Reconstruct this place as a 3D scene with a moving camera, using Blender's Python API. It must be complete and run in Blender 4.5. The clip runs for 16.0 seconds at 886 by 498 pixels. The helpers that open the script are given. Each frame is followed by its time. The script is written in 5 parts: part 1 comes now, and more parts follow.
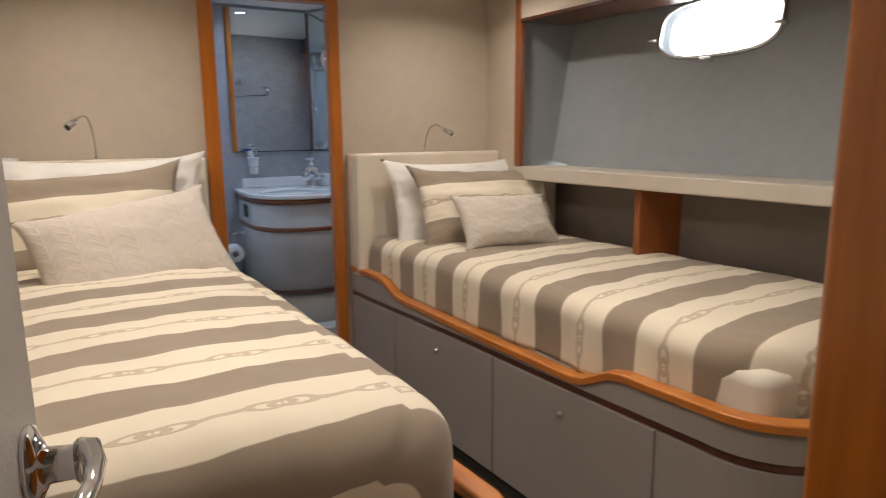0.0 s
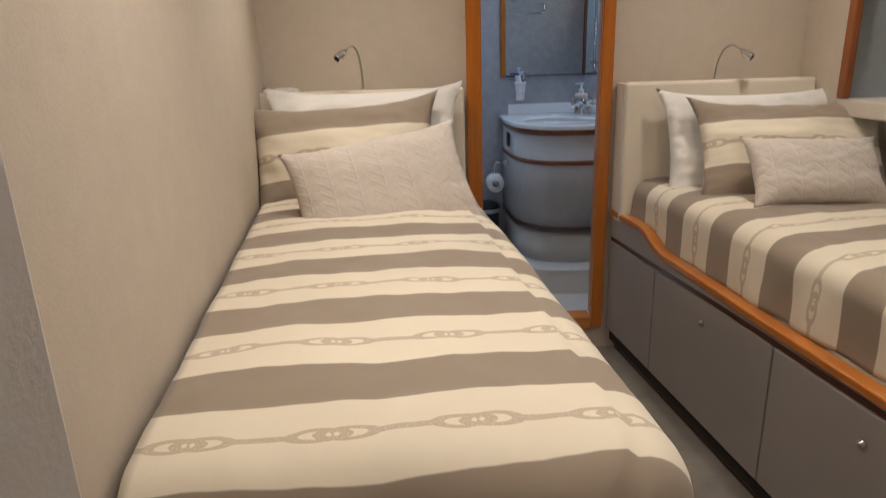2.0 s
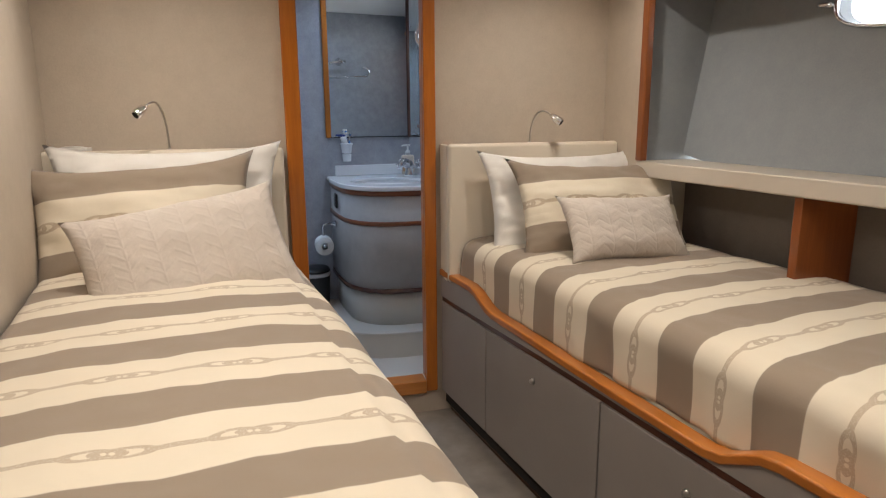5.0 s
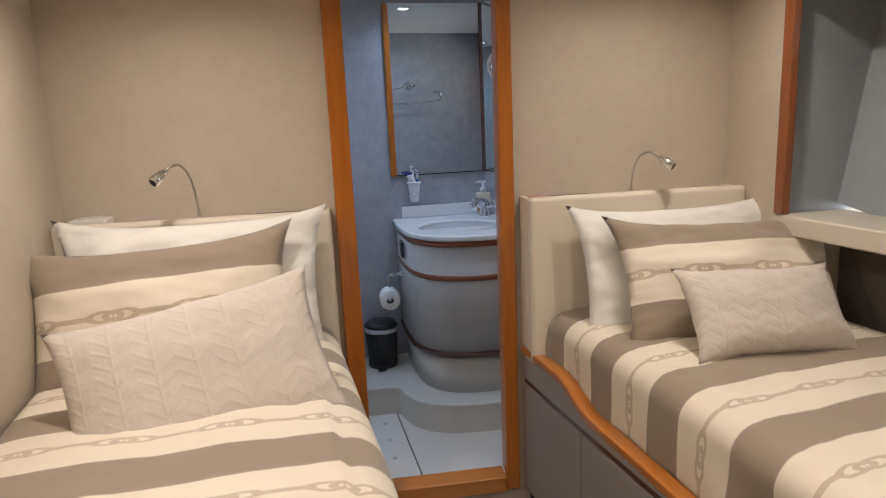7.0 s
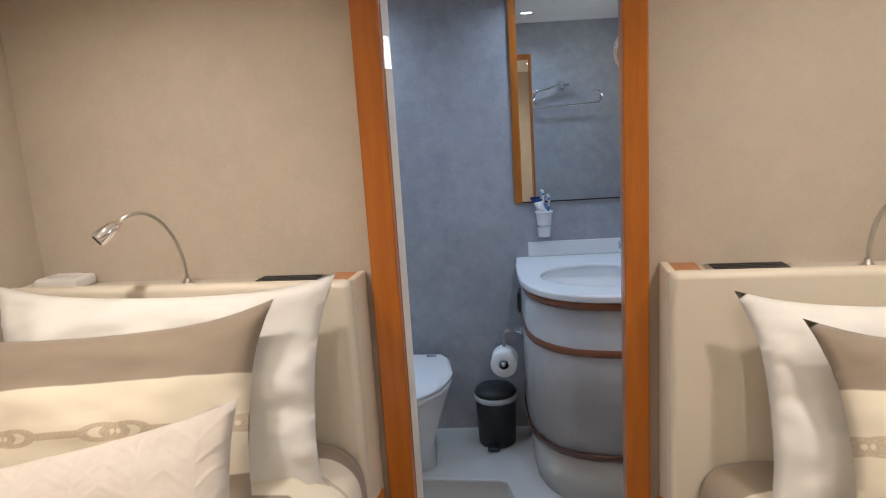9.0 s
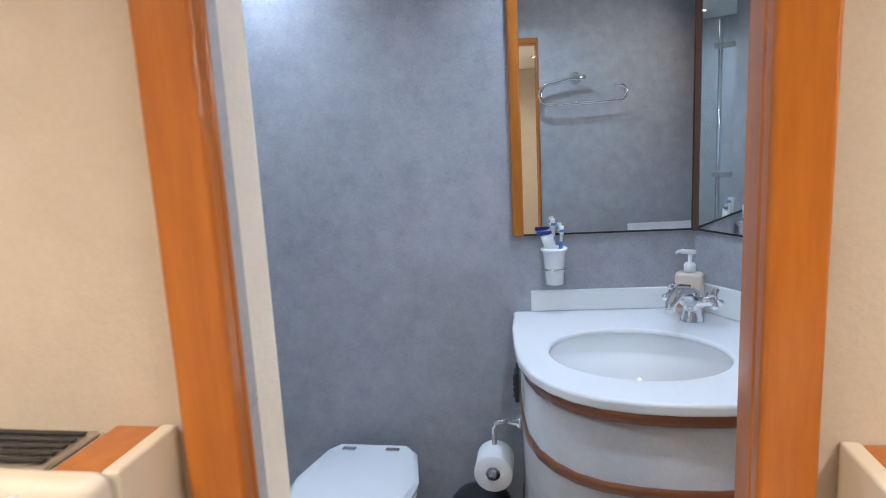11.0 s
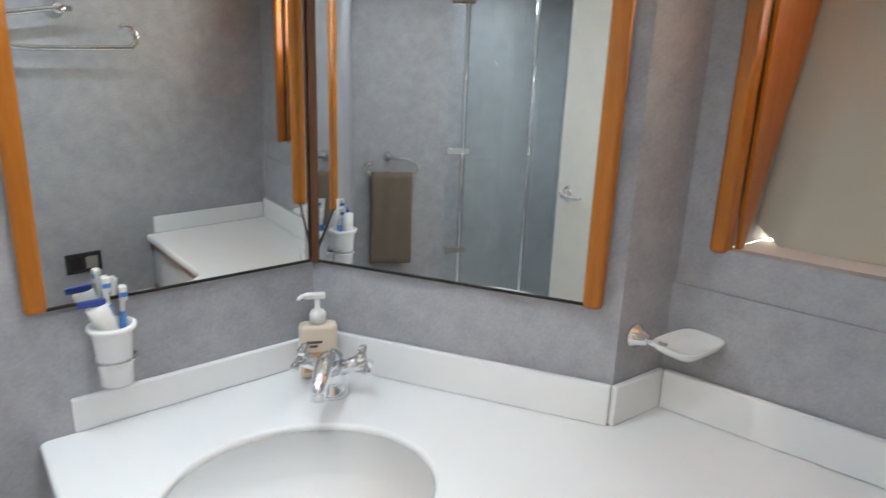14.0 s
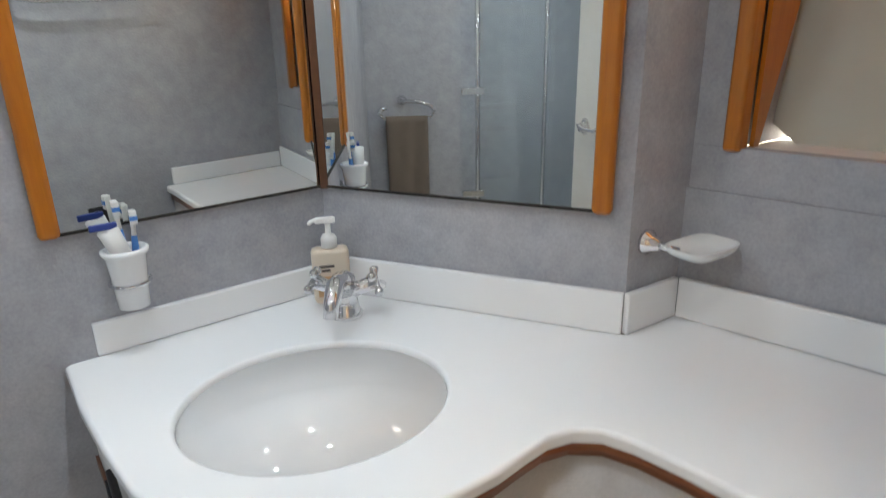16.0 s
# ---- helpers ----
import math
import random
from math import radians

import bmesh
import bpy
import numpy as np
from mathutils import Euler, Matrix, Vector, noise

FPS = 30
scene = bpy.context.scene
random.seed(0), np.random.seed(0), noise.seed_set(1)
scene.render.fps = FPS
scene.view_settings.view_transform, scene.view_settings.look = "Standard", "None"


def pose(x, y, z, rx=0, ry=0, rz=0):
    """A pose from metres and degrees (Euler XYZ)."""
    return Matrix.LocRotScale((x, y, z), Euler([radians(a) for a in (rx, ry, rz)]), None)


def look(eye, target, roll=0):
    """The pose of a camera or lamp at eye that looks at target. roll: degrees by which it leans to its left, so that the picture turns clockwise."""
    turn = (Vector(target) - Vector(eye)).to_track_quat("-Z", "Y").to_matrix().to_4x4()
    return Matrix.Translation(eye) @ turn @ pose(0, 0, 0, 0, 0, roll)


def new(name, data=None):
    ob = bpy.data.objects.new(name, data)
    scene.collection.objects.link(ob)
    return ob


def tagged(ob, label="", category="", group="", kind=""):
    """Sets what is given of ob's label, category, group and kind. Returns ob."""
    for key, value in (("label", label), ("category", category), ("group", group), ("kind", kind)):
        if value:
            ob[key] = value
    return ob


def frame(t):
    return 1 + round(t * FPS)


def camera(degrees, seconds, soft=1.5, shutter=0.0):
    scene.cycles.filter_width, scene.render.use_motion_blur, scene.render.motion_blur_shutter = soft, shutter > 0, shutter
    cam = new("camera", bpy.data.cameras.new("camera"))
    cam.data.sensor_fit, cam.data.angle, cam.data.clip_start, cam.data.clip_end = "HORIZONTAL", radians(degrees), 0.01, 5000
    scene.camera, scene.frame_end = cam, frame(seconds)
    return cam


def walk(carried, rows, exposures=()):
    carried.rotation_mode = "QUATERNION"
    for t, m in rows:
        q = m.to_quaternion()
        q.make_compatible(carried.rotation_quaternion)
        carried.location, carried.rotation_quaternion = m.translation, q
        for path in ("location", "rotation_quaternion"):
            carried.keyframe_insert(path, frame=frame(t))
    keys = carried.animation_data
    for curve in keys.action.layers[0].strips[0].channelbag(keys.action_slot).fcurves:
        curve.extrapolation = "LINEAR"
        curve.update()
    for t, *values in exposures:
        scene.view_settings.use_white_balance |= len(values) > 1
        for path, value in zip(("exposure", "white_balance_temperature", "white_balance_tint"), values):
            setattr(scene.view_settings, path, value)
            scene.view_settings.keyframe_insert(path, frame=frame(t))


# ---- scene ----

# ------------------------------------------------------------------ camera
cam = camera(69.1, 16.0, soft=1.1, shutter=0.3)
# seconds, eye, target, lean
PATH = [
    (0, (-0.595, -3.101, 1.365), (0.237, -1.319, 1.004), -0.5),
    (0.5, (-0.525, -3.045, 1.354), (-0.058, -1.141, 0.96), -2.1),
    (1, (-0.523, -2.964, 1.368), (-0.272, -1.02, 0.972), -1.3),
    (1.5, (-0.495, -2.893, 1.364), (-0.423, -0.924, 1.025), -1.5),
    (2, (-0.459, -2.85, 1.41), (-0.445, -0.939, 0.82), -1.7),
    (2.5, (-0.485, -2.879, 1.454), (-0.373, -1.041, 0.676), -0.1),
    (3, (-0.426, -2.862, 1.432), (0.03, -1.081, 0.645), 2.4),
    (5.5, (-0.391, -2.684, 1.397), (0.124, -0.785, 1.039), -0.6),
    (6, (-0.362, -2.59, 1.403), (-0.032, -0.649, 1.05), -0.4),
    (6.5, (-0.309, -2.391, 1.424), (0.016, -0.45, 1.069), -2.3),
    (7, (-0.261, -2.226, 1.534), (0.011, -0.284, 1.141), -2.5),
    (7.5, (-0.119, -2.073, 1.566), (0.125, -0.127, 1.173), 0.4),
    (8, (0.013, -1.891, 1.574), (-0.012, 0.07, 1.18), -0.4),
    (10.5, (0.112, -0.769, 1.566), (-0.281, 1.164, 1.23), -4.4),
    (11, (0.076, -0.591, 1.555), (-0.25, 1.351, 1.204), -2.9),
    (11.5, (0.086, -0.349, 1.531), (-0.208, 1.6, 1.19), -2.7),
    (12, (0.039, -0.202, 1.533), (-0.274, 1.752, 1.246), -3.1),
    (12.5, (-0.074, -0.05, 1.581), (0.054, 1.924, 1.285), -3.8),
    (13, (-0.178, 0.109, 1.617), (0.323, 1.96, 1.048), -3.7),
    (13.5, (-0.107, 0.156, 1.65), (0.706, 1.882, 1.05), 1.5),
    (14, (-0.075, 0.161, 1.655), (1.081, 1.699, 1.109), 2.1),
    (14.5, (-0.093, 0.132, 1.651), (1.252, 1.601, 1.462), 2.1),
    (15, (-0.086, 0.13, 1.723), (1.32, 1.539, 1.534), 2.8),
    (15.5, (0.054, 0.068, 1.675), (0.983, 1.756, 1.135), -1.7),
    (16, (-0.052, 0.122, 1.566), (1.012, 1.682, 0.908), -1.2),
]


walk(cam, [(t, look(*r)) for t, *r in PATH], [
    (0, 0.0, 6500, 10), (1.5, -0.12, 6500, 10), (3, -0.35, 6500, 10), (5.5, 0.0, 6500, 10), (8, 0.05, 6500, 10), (10.3, 0.6, 6500, 10),
    (11.5, 0.85, 6900, 10), (12, 0.82, 7200, 10), (12.5, 0.98, 7800, 10), (13.5, 0.82, 8200, 10), (14.5, 1.15, 8900, 10), (15.2, 1.15, 8900, 10), (16, 0.74, 8600, 10)])

# ------------------------------------------------------------------ world and light
world = bpy.data.worlds.new("world")
scene.world = world
world.use_nodes = True
wn = world.node_tree.nodes
sky = wn.new("ShaderNodeTexSky")
sky.sky_type, sky.sun_disc = "NISHITA", False
sky.sun_elevation, sky.sun_rotation = radians(40), radians(60)
wn["Background"].inputs["Strength"].default_value = 0.12
world.node_tree.links.new(sky.outputs[0], wn["Background"].inputs["Color"])
sun = new("sun", bpy.data.lights.new("sun", "SUN"))
sun.data.energy, sun.data.angle, sun.data.color = 2.0, radians(0.5), (1, 0.95, 0.88)
sun.matrix_world = look((6, -14, 10), (0, 0, 0))

# Cabin downlights are unseen, added so the cabin has its warm light.
ADDED_CABIN_LAMPS = [(-0.72, -0.62, 5.4), (0.72, -0.55, 4.8), (-0.55, -1.75, 6.2), (0.55, -1.75, 6.2), (0.05, -2.6, 3.5)]
# Last bathroom lamp is unseen, added to brighten the shower.
BATH_LAMPS = [(0.155, 1.10, 2.0), (0.19, 0.455, 1.9), (-0.73, 1.13, 1.6), (-0.73, 0.43, 1.9), (-1.35, 0.55, 2.2)]
WARM, COOL = (1.0, 0.905, 0.81), (0.52, 0.71, 1.0)
CEIL = 2.10

# ------------------------------------------------------------------ node helpers and materials


class Nodes:
    """A short hand for building a node material."""

    def __init__(self, name):
        self.mat = bpy.data.materials.new(name)
        self.mat.use_nodes = True
        self.tree = self.mat.node_tree
        self.shader = self.tree.nodes["Principled BSDF"]

    def link(self, a, b):
        self.tree.links.new(a, b)

    def math(self, op, a, b=0.0, c=None):
        node = self.tree.nodes.new("ShaderNodeMath")
        node.operation = op
        for n, v in enumerate((a, b, c)):
            if v is None:
                continue
            if isinstance(v, (int, float)):
                node.inputs[n].default_value = v
            else:
                self.link(v, node.inputs[n])
        return node.outputs[0]

    def mix(self, f, a, b):
        node = self.tree.nodes.new("ShaderNodeMix")
        node.data_type = "RGBA"
        for n, v in ((0, f), (6, a), (7, b)):
            if isinstance(v, (int, float)):
                node.inputs[n].default_value = v
            elif isinstance(v, tuple):
                node.inputs[n].default_value = (*v[:3], 1)
            else:
                self.link(v, node.inputs[n])
        return node.outputs[2]

    def noise(self, scale, detail=4.0, vector=None, rough=0.55):
        node = self.tree.nodes.new("ShaderNodeTexNoise")
        node.inputs["Scale"].default_value, node.inputs["Detail"].default_value = scale, detail
        node.inputs["Roughness"].default_value = rough
        if vector is not None:
            self.link(vector, node.inputs["Vector"])
        return node.outputs[0]

    def coords(self, which="Object", stretch=(1, 1, 1)):
        co = self.tree.nodes.new("ShaderNodeTexCoord")
        mp = self.tree.nodes.new("ShaderNodeMapping")
        mp.inputs["Scale"].default_value = stretch
        self.link(co.outputs[which], mp.inputs[0])
        return mp.outputs[0]

    def ramp(self, f, lo, hi):
        node = self.tree.nodes.new("ShaderNodeMapRange")
        node.inputs[1].default_value, node.inputs[2].default_value = lo, hi
        self.link(f, node.inputs[0])
        return node.outputs[0]

    def bump(self, height, strength=0.3, distance=0.002):
        node = self.tree.nodes.new("ShaderNodeBump")
        node.inputs["Strength"].default_value, node.inputs["Distance"].default_value = strength, distance
        self.link(height, node.inputs["Height"])
        self.link(node.outputs[0], self.shader.inputs["Normal"])

    def put(self, color=None, rough=None, metal=None, coat=None, sheen=None):
        for key, v in (("Base Color", color), ("Roughness", rough), ("Metallic", metal), ("Coat Weight", coat), ("Sheen Weight", sheen)):
            if v is None:
                continue
            if isinstance(v, (int, float)):
                self.shader.inputs[key].default_value = v
            elif isinstance(v, tuple):
                self.shader.inputs[key].default_value = (*v, 1)
            else:
                self.link(v, self.shader.inputs[key])
        return self.mat


def painted(name, color, rough=0.5, spread=0.06, bump=0.08, scale=3.0, fine=120.0):
    n = Nodes(name)
    co = n.coords()
    big, small = n.noise(scale, 5, co), n.noise(fine, 3, co)
    dark = tuple(c * (1 - spread) for c in color)
    lite = tuple(min(1, c * (1 + spread)) for c in color)
    n.bump(small, bump, 0.001)
    return n.put(n.mix(n.ramp(big, 0.3, 0.7), dark, lite), n.math("ADD", n.math("MULTIPLY", small, 0.12), rough - 0.06))


def suede(name, color, pale, rough=0.75):
    """Mottled wall covering, with soft clouds and a fine fleck."""
    n = Nodes(name)
    co = n.coords()
    cloud, blot, fleck = n.noise(2.2, 6, co, 0.65), n.noise(16, 6, co, 0.7), n.noise(170, 3, co)
    f = n.math("ADD", n.math("MULTIPLY", n.ramp(cloud, 0.3, 0.7), 0.45), n.math("MULTIPLY", n.ramp(blot, 0.32, 0.7), 0.55))
    f2 = n.math("ADD", n.math("MULTIPLY", f, 0.8), n.math("MULTIPLY", n.ramp(fleck, 0.3, 0.7), 0.28))
    n.bump(n.math("ADD", n.math("MULTIPLY", blot, 0.6), fleck), 0.30, 0.0020)
    return n.put(n.mix(f2, color, pale), rough)


def timber(name, dark, light, stretch=(14, 14, 1.1), rough=0.28, coat=0.45):
    n = Nodes(name)
    co = n.coords("Object", stretch)
    grain, fine = n.noise(3.0, 8, co, 0.65), n.noise(22, 4, co)
    cloud = n.noise(1.3, 3, n.coords())
    f = n.math("ADD", n.math("MULTIPLY", n.ramp(grain, 0.3, 0.7), 0.6), n.math("ADD", n.math("MULTIPLY", fine, 0.25), n.math("MULTIPLY", cloud, 0.25)))
    n.bump(fine, 0.05, 0.0008)
    return n.put(n.mix(f, dark, light), rough, coat=coat)


def chrome_like(name, color, rough):
    n = Nodes(name)
    sm = n.noise(60, 3, n.coords())
    return n.put(color, n.math("ADD", n.math("MULTIPLY", sm, 0.06), rough), 1.0)


def cloth(name, color, rough=0.9, weave=900.0, fold=5.0):
    n = Nodes(name)
    co = n.coords()
    w, b = n.noise(weave, 2, co), n.noise(fold, 4, co)
    col = n.mix(n.ramp(b, 0.3, 0.7), tuple(c * 0.94 for c in color), tuple(min(1, c * 1.04) for c in color))
    n.bump(n.math("ADD", n.math("MULTIPLY", w, 0.15), b), 0.35, 0.004)
    return n.put(col, rough, sheen=0.15)


def striped(name, cream, taupe, rope, period, width, phase, link_len, along="y", wander=0.004):
    """Woven cloth with broad stripes across and a rope with reef knots between them. UV in metres: u along the stripe."""
    n = Nodes(name)
    uv = n.tree.nodes.new("ShaderNodeUVMap")
    sep = n.tree.nodes.new("ShaderNodeSeparateXYZ")
    n.link(uv.outputs[0], sep.inputs[0])
    wob = n.noise(3.0, 3, uv.outputs[0])
    v = n.math("ADD", sep.outputs[1], n.math("MULTIPLY", n.math("SUBTRACT", wob, 0.5), wander * 4))
    u = sep.outputs[0]
    # distance from the nearest stripe's middle and from the nearest rope's middle
    ds = n.math("ABSOLUTE", n.math("SUBTRACT", n.math("FLOORED_MODULO", n.math("SUBTRACT", v, phase - period / 2), period), period / 2))
    vr = n.math("SUBTRACT", n.math("FLOORED_MODULO", n.math("SUBTRACT", v, phase), period), period / 2)
    ur = n.math("SUBTRACT", n.math("FLOORED_MODULO", u, link_len), link_len / 2)
    au, av = n.math("ABSOLUTE", ur), n.math("ABSOLUTE", vr)
    line = n.math("LESS_THAN", av, 0.0065)
    loops = []
    for at, half_u, half_v in ((0.026, 0.044, 0.0165), (-0.012, 0.040, 0.0150)):
        du = n.math("DIVIDE", n.math("SUBTRACT", au, at), half_u)
        e = n.math("SQRT", n.math("ADD", n.math("POWER", du, 2), n.math("POWER", n.math("DIVIDE", vr, half_v), 2)))
        loops.append(n.math("LESS_THAN", n.math("ABSOLUTE", n.math("SUBTRACT", e, 0.80)), 0.24))
    outside = n.math("GREATER_THAN", au, 0.058)
    mark = n.math("MINIMUM", n.math("ADD", n.math("MULTIPLY", line, outside), n.math("ADD", loops[0], loops[1])), 1.0)
    strand = n.noise(260, 2, uv.outputs[0])
    mark = n.math("MULTIPLY", mark, n.ramp(strand, 0.15, 0.5))
    fine = n.noise(1100, 2, uv.outputs[0])
    cloud = n.noise(4, 4, uv.outputs[0])
    stripe = n.ramp(ds, width / 2 + 0.0015, width / 2 - 0.0015)
    base = n.mix(n.math("MULTIPLY", mark, 0.8), cream, rope)
    col = n.mix(stripe, base, taupe)
    col = n.mix(n.math("MULTIPLY", n.ramp(cloud, 0.35, 0.7), 0.10), col, (0.33, 0.27, 0.20))
    n.bump(n.math("ADD", n.math("MULTIPLY", fine, 0.12), n.noise(9, 5, uv.outputs[0], 0.6)), 0.35, 0.006)
    return n.put(col, 0.85, sheen=0.2)


def quilted(name, color):
    """Washed quilt: columns of stitched chevrons."""
    n = Nodes(name)
    uv = n.tree.nodes.new("ShaderNodeUVMap")
    sep = n.tree.nodes.new("ShaderNodeSeparateXYZ")
    n.link(uv.outputs[0], sep.inputs[0])
    u, v = sep.outputs[0], sep.outputs[1]
    wob = n.math("MULTIPLY", n.noise(14, 3, uv.outputs[0]), 0.02)
    col_w = 0.085
    uu = n.math("SUBTRACT", n.math("FLOORED_MODULO", u, col_w), col_w / 2)
    zig = n.math("ADD", n.math("ADD", v, wob), n.math("MULTIPLY", n.math("ABSOLUTE", uu), 0.75))
    row = n.math("ABSOLUTE", n.math("SUBTRACT", n.math("FLOORED_MODULO", zig, 0.034), 0.017))
    edge = n.math("SUBTRACT", col_w / 2, n.math("ABSOLUTE", uu))
    groove = n.math("MINIMUM", n.ramp(row, 0.0, 0.008), n.ramp(edge, 0.0, 0.006))
    crumple = n.noise(42, 5, uv.outputs[0], 0.65)
    n.bump(n.math("ADD", n.math("MULTIPLY", groove, 0.55), n.math("MULTIPLY", crumple, 1.0)), 0.45, 0.004)
    c2 = n.mix(n.ramp(crumple, 0.3, 0.75), tuple(c * 0.9 for c in color), color)
    return n.put(c2, 0.9, sheen=0.2)


def glow(name, color, strength):
    n = Nodes(name)
    n.shader.inputs["Emission Color"].default_value = (*color, 1)
    n.shader.inputs["Emission Strength"].default_value = strength
    return n.put((0.8, 0.8, 0.8), 0.4)


def glassy(name, color=(1, 1, 1), rough=0.0):
    n = Nodes(name)
    n.shader.inputs["Transmission Weight"].default_value = 1.0
    n.shader.inputs["IOR"].default_value = 1.45
    return n.put(color, rough)


M_CABIN = suede("cabin_wall_cover", (0.475, 0.408, 0.330), (0.565, 0.490, 0.402))
M_BATH = suede("bath_wall_cover", (0.26, 0.26, 0.285), (0.46, 0.46, 0.48))
M_VANITY = suede("vanity_cover", (0.40, 0.38, 0.37), (0.52, 0.50, 0.485))
# The porthole's bluish daylight is painted into this lining's colour.
M_HULL = suede("daylit_hull_lining", (0.25, 0.28, 0.305), (0.32, 0.345, 0.365))
M_LOCKER = painted("locker_cover", (0.30, 0.27, 0.248), 0.55, 0.05, 0.15)
M_CEIL = painted("headlining", (0.80, 0.78, 0.75), 0.7, 0.03)
M_TEAK = timber("teak", (0.32, 0.084, 0.008), (0.53, 0.170, 0.018))
M_TEAK_H = timber("teak_rail", (0.36, 0.105, 0.014), (0.56, 0.20, 0.034), (14, 1.1, 14))
M_REDWOOD = timber("reddish_teak", (0.16, 0.042, 0.010), (0.29, 0.085, 0.020))
M_MAHOG = timber("dark_mahogany", (0.05, 0.016, 0.009), (0.10, 0.032, 0.016), (3, 3, 14), 0.3, 0.4)
M_BROWN = timber("brown_plinth", (0.10, 0.045, 0.022), (0.18, 0.08, 0.04), (14, 1.1, 14), 0.4, 0.2)
M_CREAM = painted("cream_leatherette", (0.70, 0.63, 0.52), 0.5, 0.025, 0.25, 3, 260)
M_LEDGE = painted("ledge_cover", (0.55, 0.50, 0.43), 0.5, 0.03)
M_DOOR = suede("door_cover", (0.50, 0.47, 0.43), (0.56, 0.53, 0.49), 0.55)
M_LEAF = suede("pale_door_cover", (0.71, 0.69, 0.65), (0.80, 0.78, 0.74), 0.6)
M_WHITE_CLOTH = cloth("white_cotton", (0.78, 0.76, 0.72))
M_MATTRESS = cloth("mattress_ticking", (0.70, 0.65, 0.56))
M_TOWEL = cloth("brown_towelling", (0.16, 0.12, 0.095), 0.95, 500, 14)
CREAM_C, TAUPE_C, ROPE_C = (0.74, 0.665, 0.53), (0.285, 0.225, 0.168), (0.44, 0.345, 0.24)
M_SPREAD_L = striped("striped_spread", CREAM_C, TAUPE_C, ROPE_C, 0.292, 0.122, -1.36, 0.21)
M_SPREAD_R = striped("striped_spread_hung", CREAM_C, TAUPE_C, ROPE_C, 0.305, 0.125, -1.354, 0.21)
M_SHAM = striped("striped_sham", CREAM_C, TAUPE_C, ROPE_C, 0.295, 0.115, 0.17, 0.22)
M_QUILT = quilted("quilted_cushion_cover", (0.60, 0.535, 0.47))
M_CARPET = painted("cabin_carpet", (0.27, 0.235, 0.20), 0.95, 0.2, 0.8, 7, 240)
M_GEL = painted("white_moulding", (0.68, 0.655, 0.62), 0.42, 0.03, 0.12, 3, 300)
M_GEL_EDGE = painted("white_moulding_riser", (0.60, 0.57, 0.52), 0.42, 0.03, 0.12, 3, 300)
M_STONE = painted("white_worktop", (0.80, 0.80, 0.80), 0.07, 0.015, 0.0)
M_BASIN = painted("white_basin", (0.72, 0.70, 0.685), 0.03, 0.01, 0.0)
M_PORC = painted("white_porcelain", (0.80, 0.80, 0.80), 0.12, 0.01, 0.0)
M_CHROME = chrome_like("chrome", (0.82, 0.83, 0.85), 0.06)
M_STEEL = chrome_like("brushed_steel", (0.55, 0.53, 0.50), 0.28)
M_BLACK = painted("black_plastic", (0.02, 0.02, 0.022), 0.4, 0.1, 0.05)
M_BAG = painted("bin_liner", (0.5, 0.5, 0.52), 0.35, 0.1, 0.3, 20)
M_PAPER = cloth("toilet_paper", (0.80, 0.79, 0.77), 0.95, 400, 20)
M_CARD = painted("card_core", (0.10, 0.08, 0.07), 0.9)
M_SOAP = painted("soap_bottle", (0.70, 0.58, 0.46), 0.3, 0.03, 0.0)
M_SOAPLABEL = painted("soap_label", (0.62, 0.36, 0.20), 0.5)
M_INK = painted("dark_ink", (0.10, 0.08, 0.07), 0.6)
M_PUMP = painted("white_plastic", (0.74, 0.72, 0.69), 0.3, 0.02, 0.0)
M_BLUE = painted("blue_plastic", (0.05, 0.22, 0.55), 0.35)
M_NAVY = painted("navy_cap", (0.02, 0.05, 0.25), 0.35)
M_DARK = painted("dark_gap", (0.02, 0.016, 0.013), 0.9)
# Shade of the recess under the ledge is painted into this dark lining.
M_RECESS = suede("shaded_shelf_lining", (0.16, 0.135, 0.115), (0.21, 0.18, 0.155))
M_MIRROR = Nodes("mirror_silver").put((0.86, 0.89, 0.88), 0.0, 1.0)
M_GLASS = glassy("clear_glass", (0.93, 0.97, 0.96))
M_FROST = painted("frosted_dish", (0.72, 0.74, 0.73), 0.25, 0.03, 0.1)
M_WARMLAMP = glow("warm_lamp", (1, 0.82, 0.6), 25.0)
M_COOLLAMP = glow("cool_lamp", (0.85, 0.92, 1.0), 30.0)
M_PORTGLASS = glassy("port_glass")

# ------------------------------------------------------------------ mesh helpers
SKEW = 0.135  # the berths run this much askew of the bulkhead


def sk(u, y):
    return u - SKEW * y


def box(bm, x0, x1, y0, y1, z0, z1, skew=False):
    vs = []
    for z in (z0, z1):
        for x, y in ((x0, y0), (x1, y0), (x1, y1), (x0, y1)):
            vs.append(bm.verts.new((sk(x, y) if skew else x, y, z)))
    for q in ((0, 3, 2, 1), (4, 5, 6, 7), (0, 1, 5, 4), (1, 2, 6, 5), (2, 3, 7, 6), (3, 0, 4, 7)):
        bm.faces.new([vs[i] for i in q])
    return bm


def prism(bm, outline, z0, z1):
    """A slab with the given outline of (x, y)."""
    lo = [bm.verts.new((x, y, z0)) for x, y in outline]
    hi = [bm.verts.new((x, y, z1)) for x, y in outline]
    bm.faces.new(list(reversed(lo)))
    bm.faces.new(hi)
    for i in range(len(lo)):
        j = (i + 1) % len(lo)
        bm.faces.new((lo[i], lo[j], hi[j], hi[i]))
    return bm


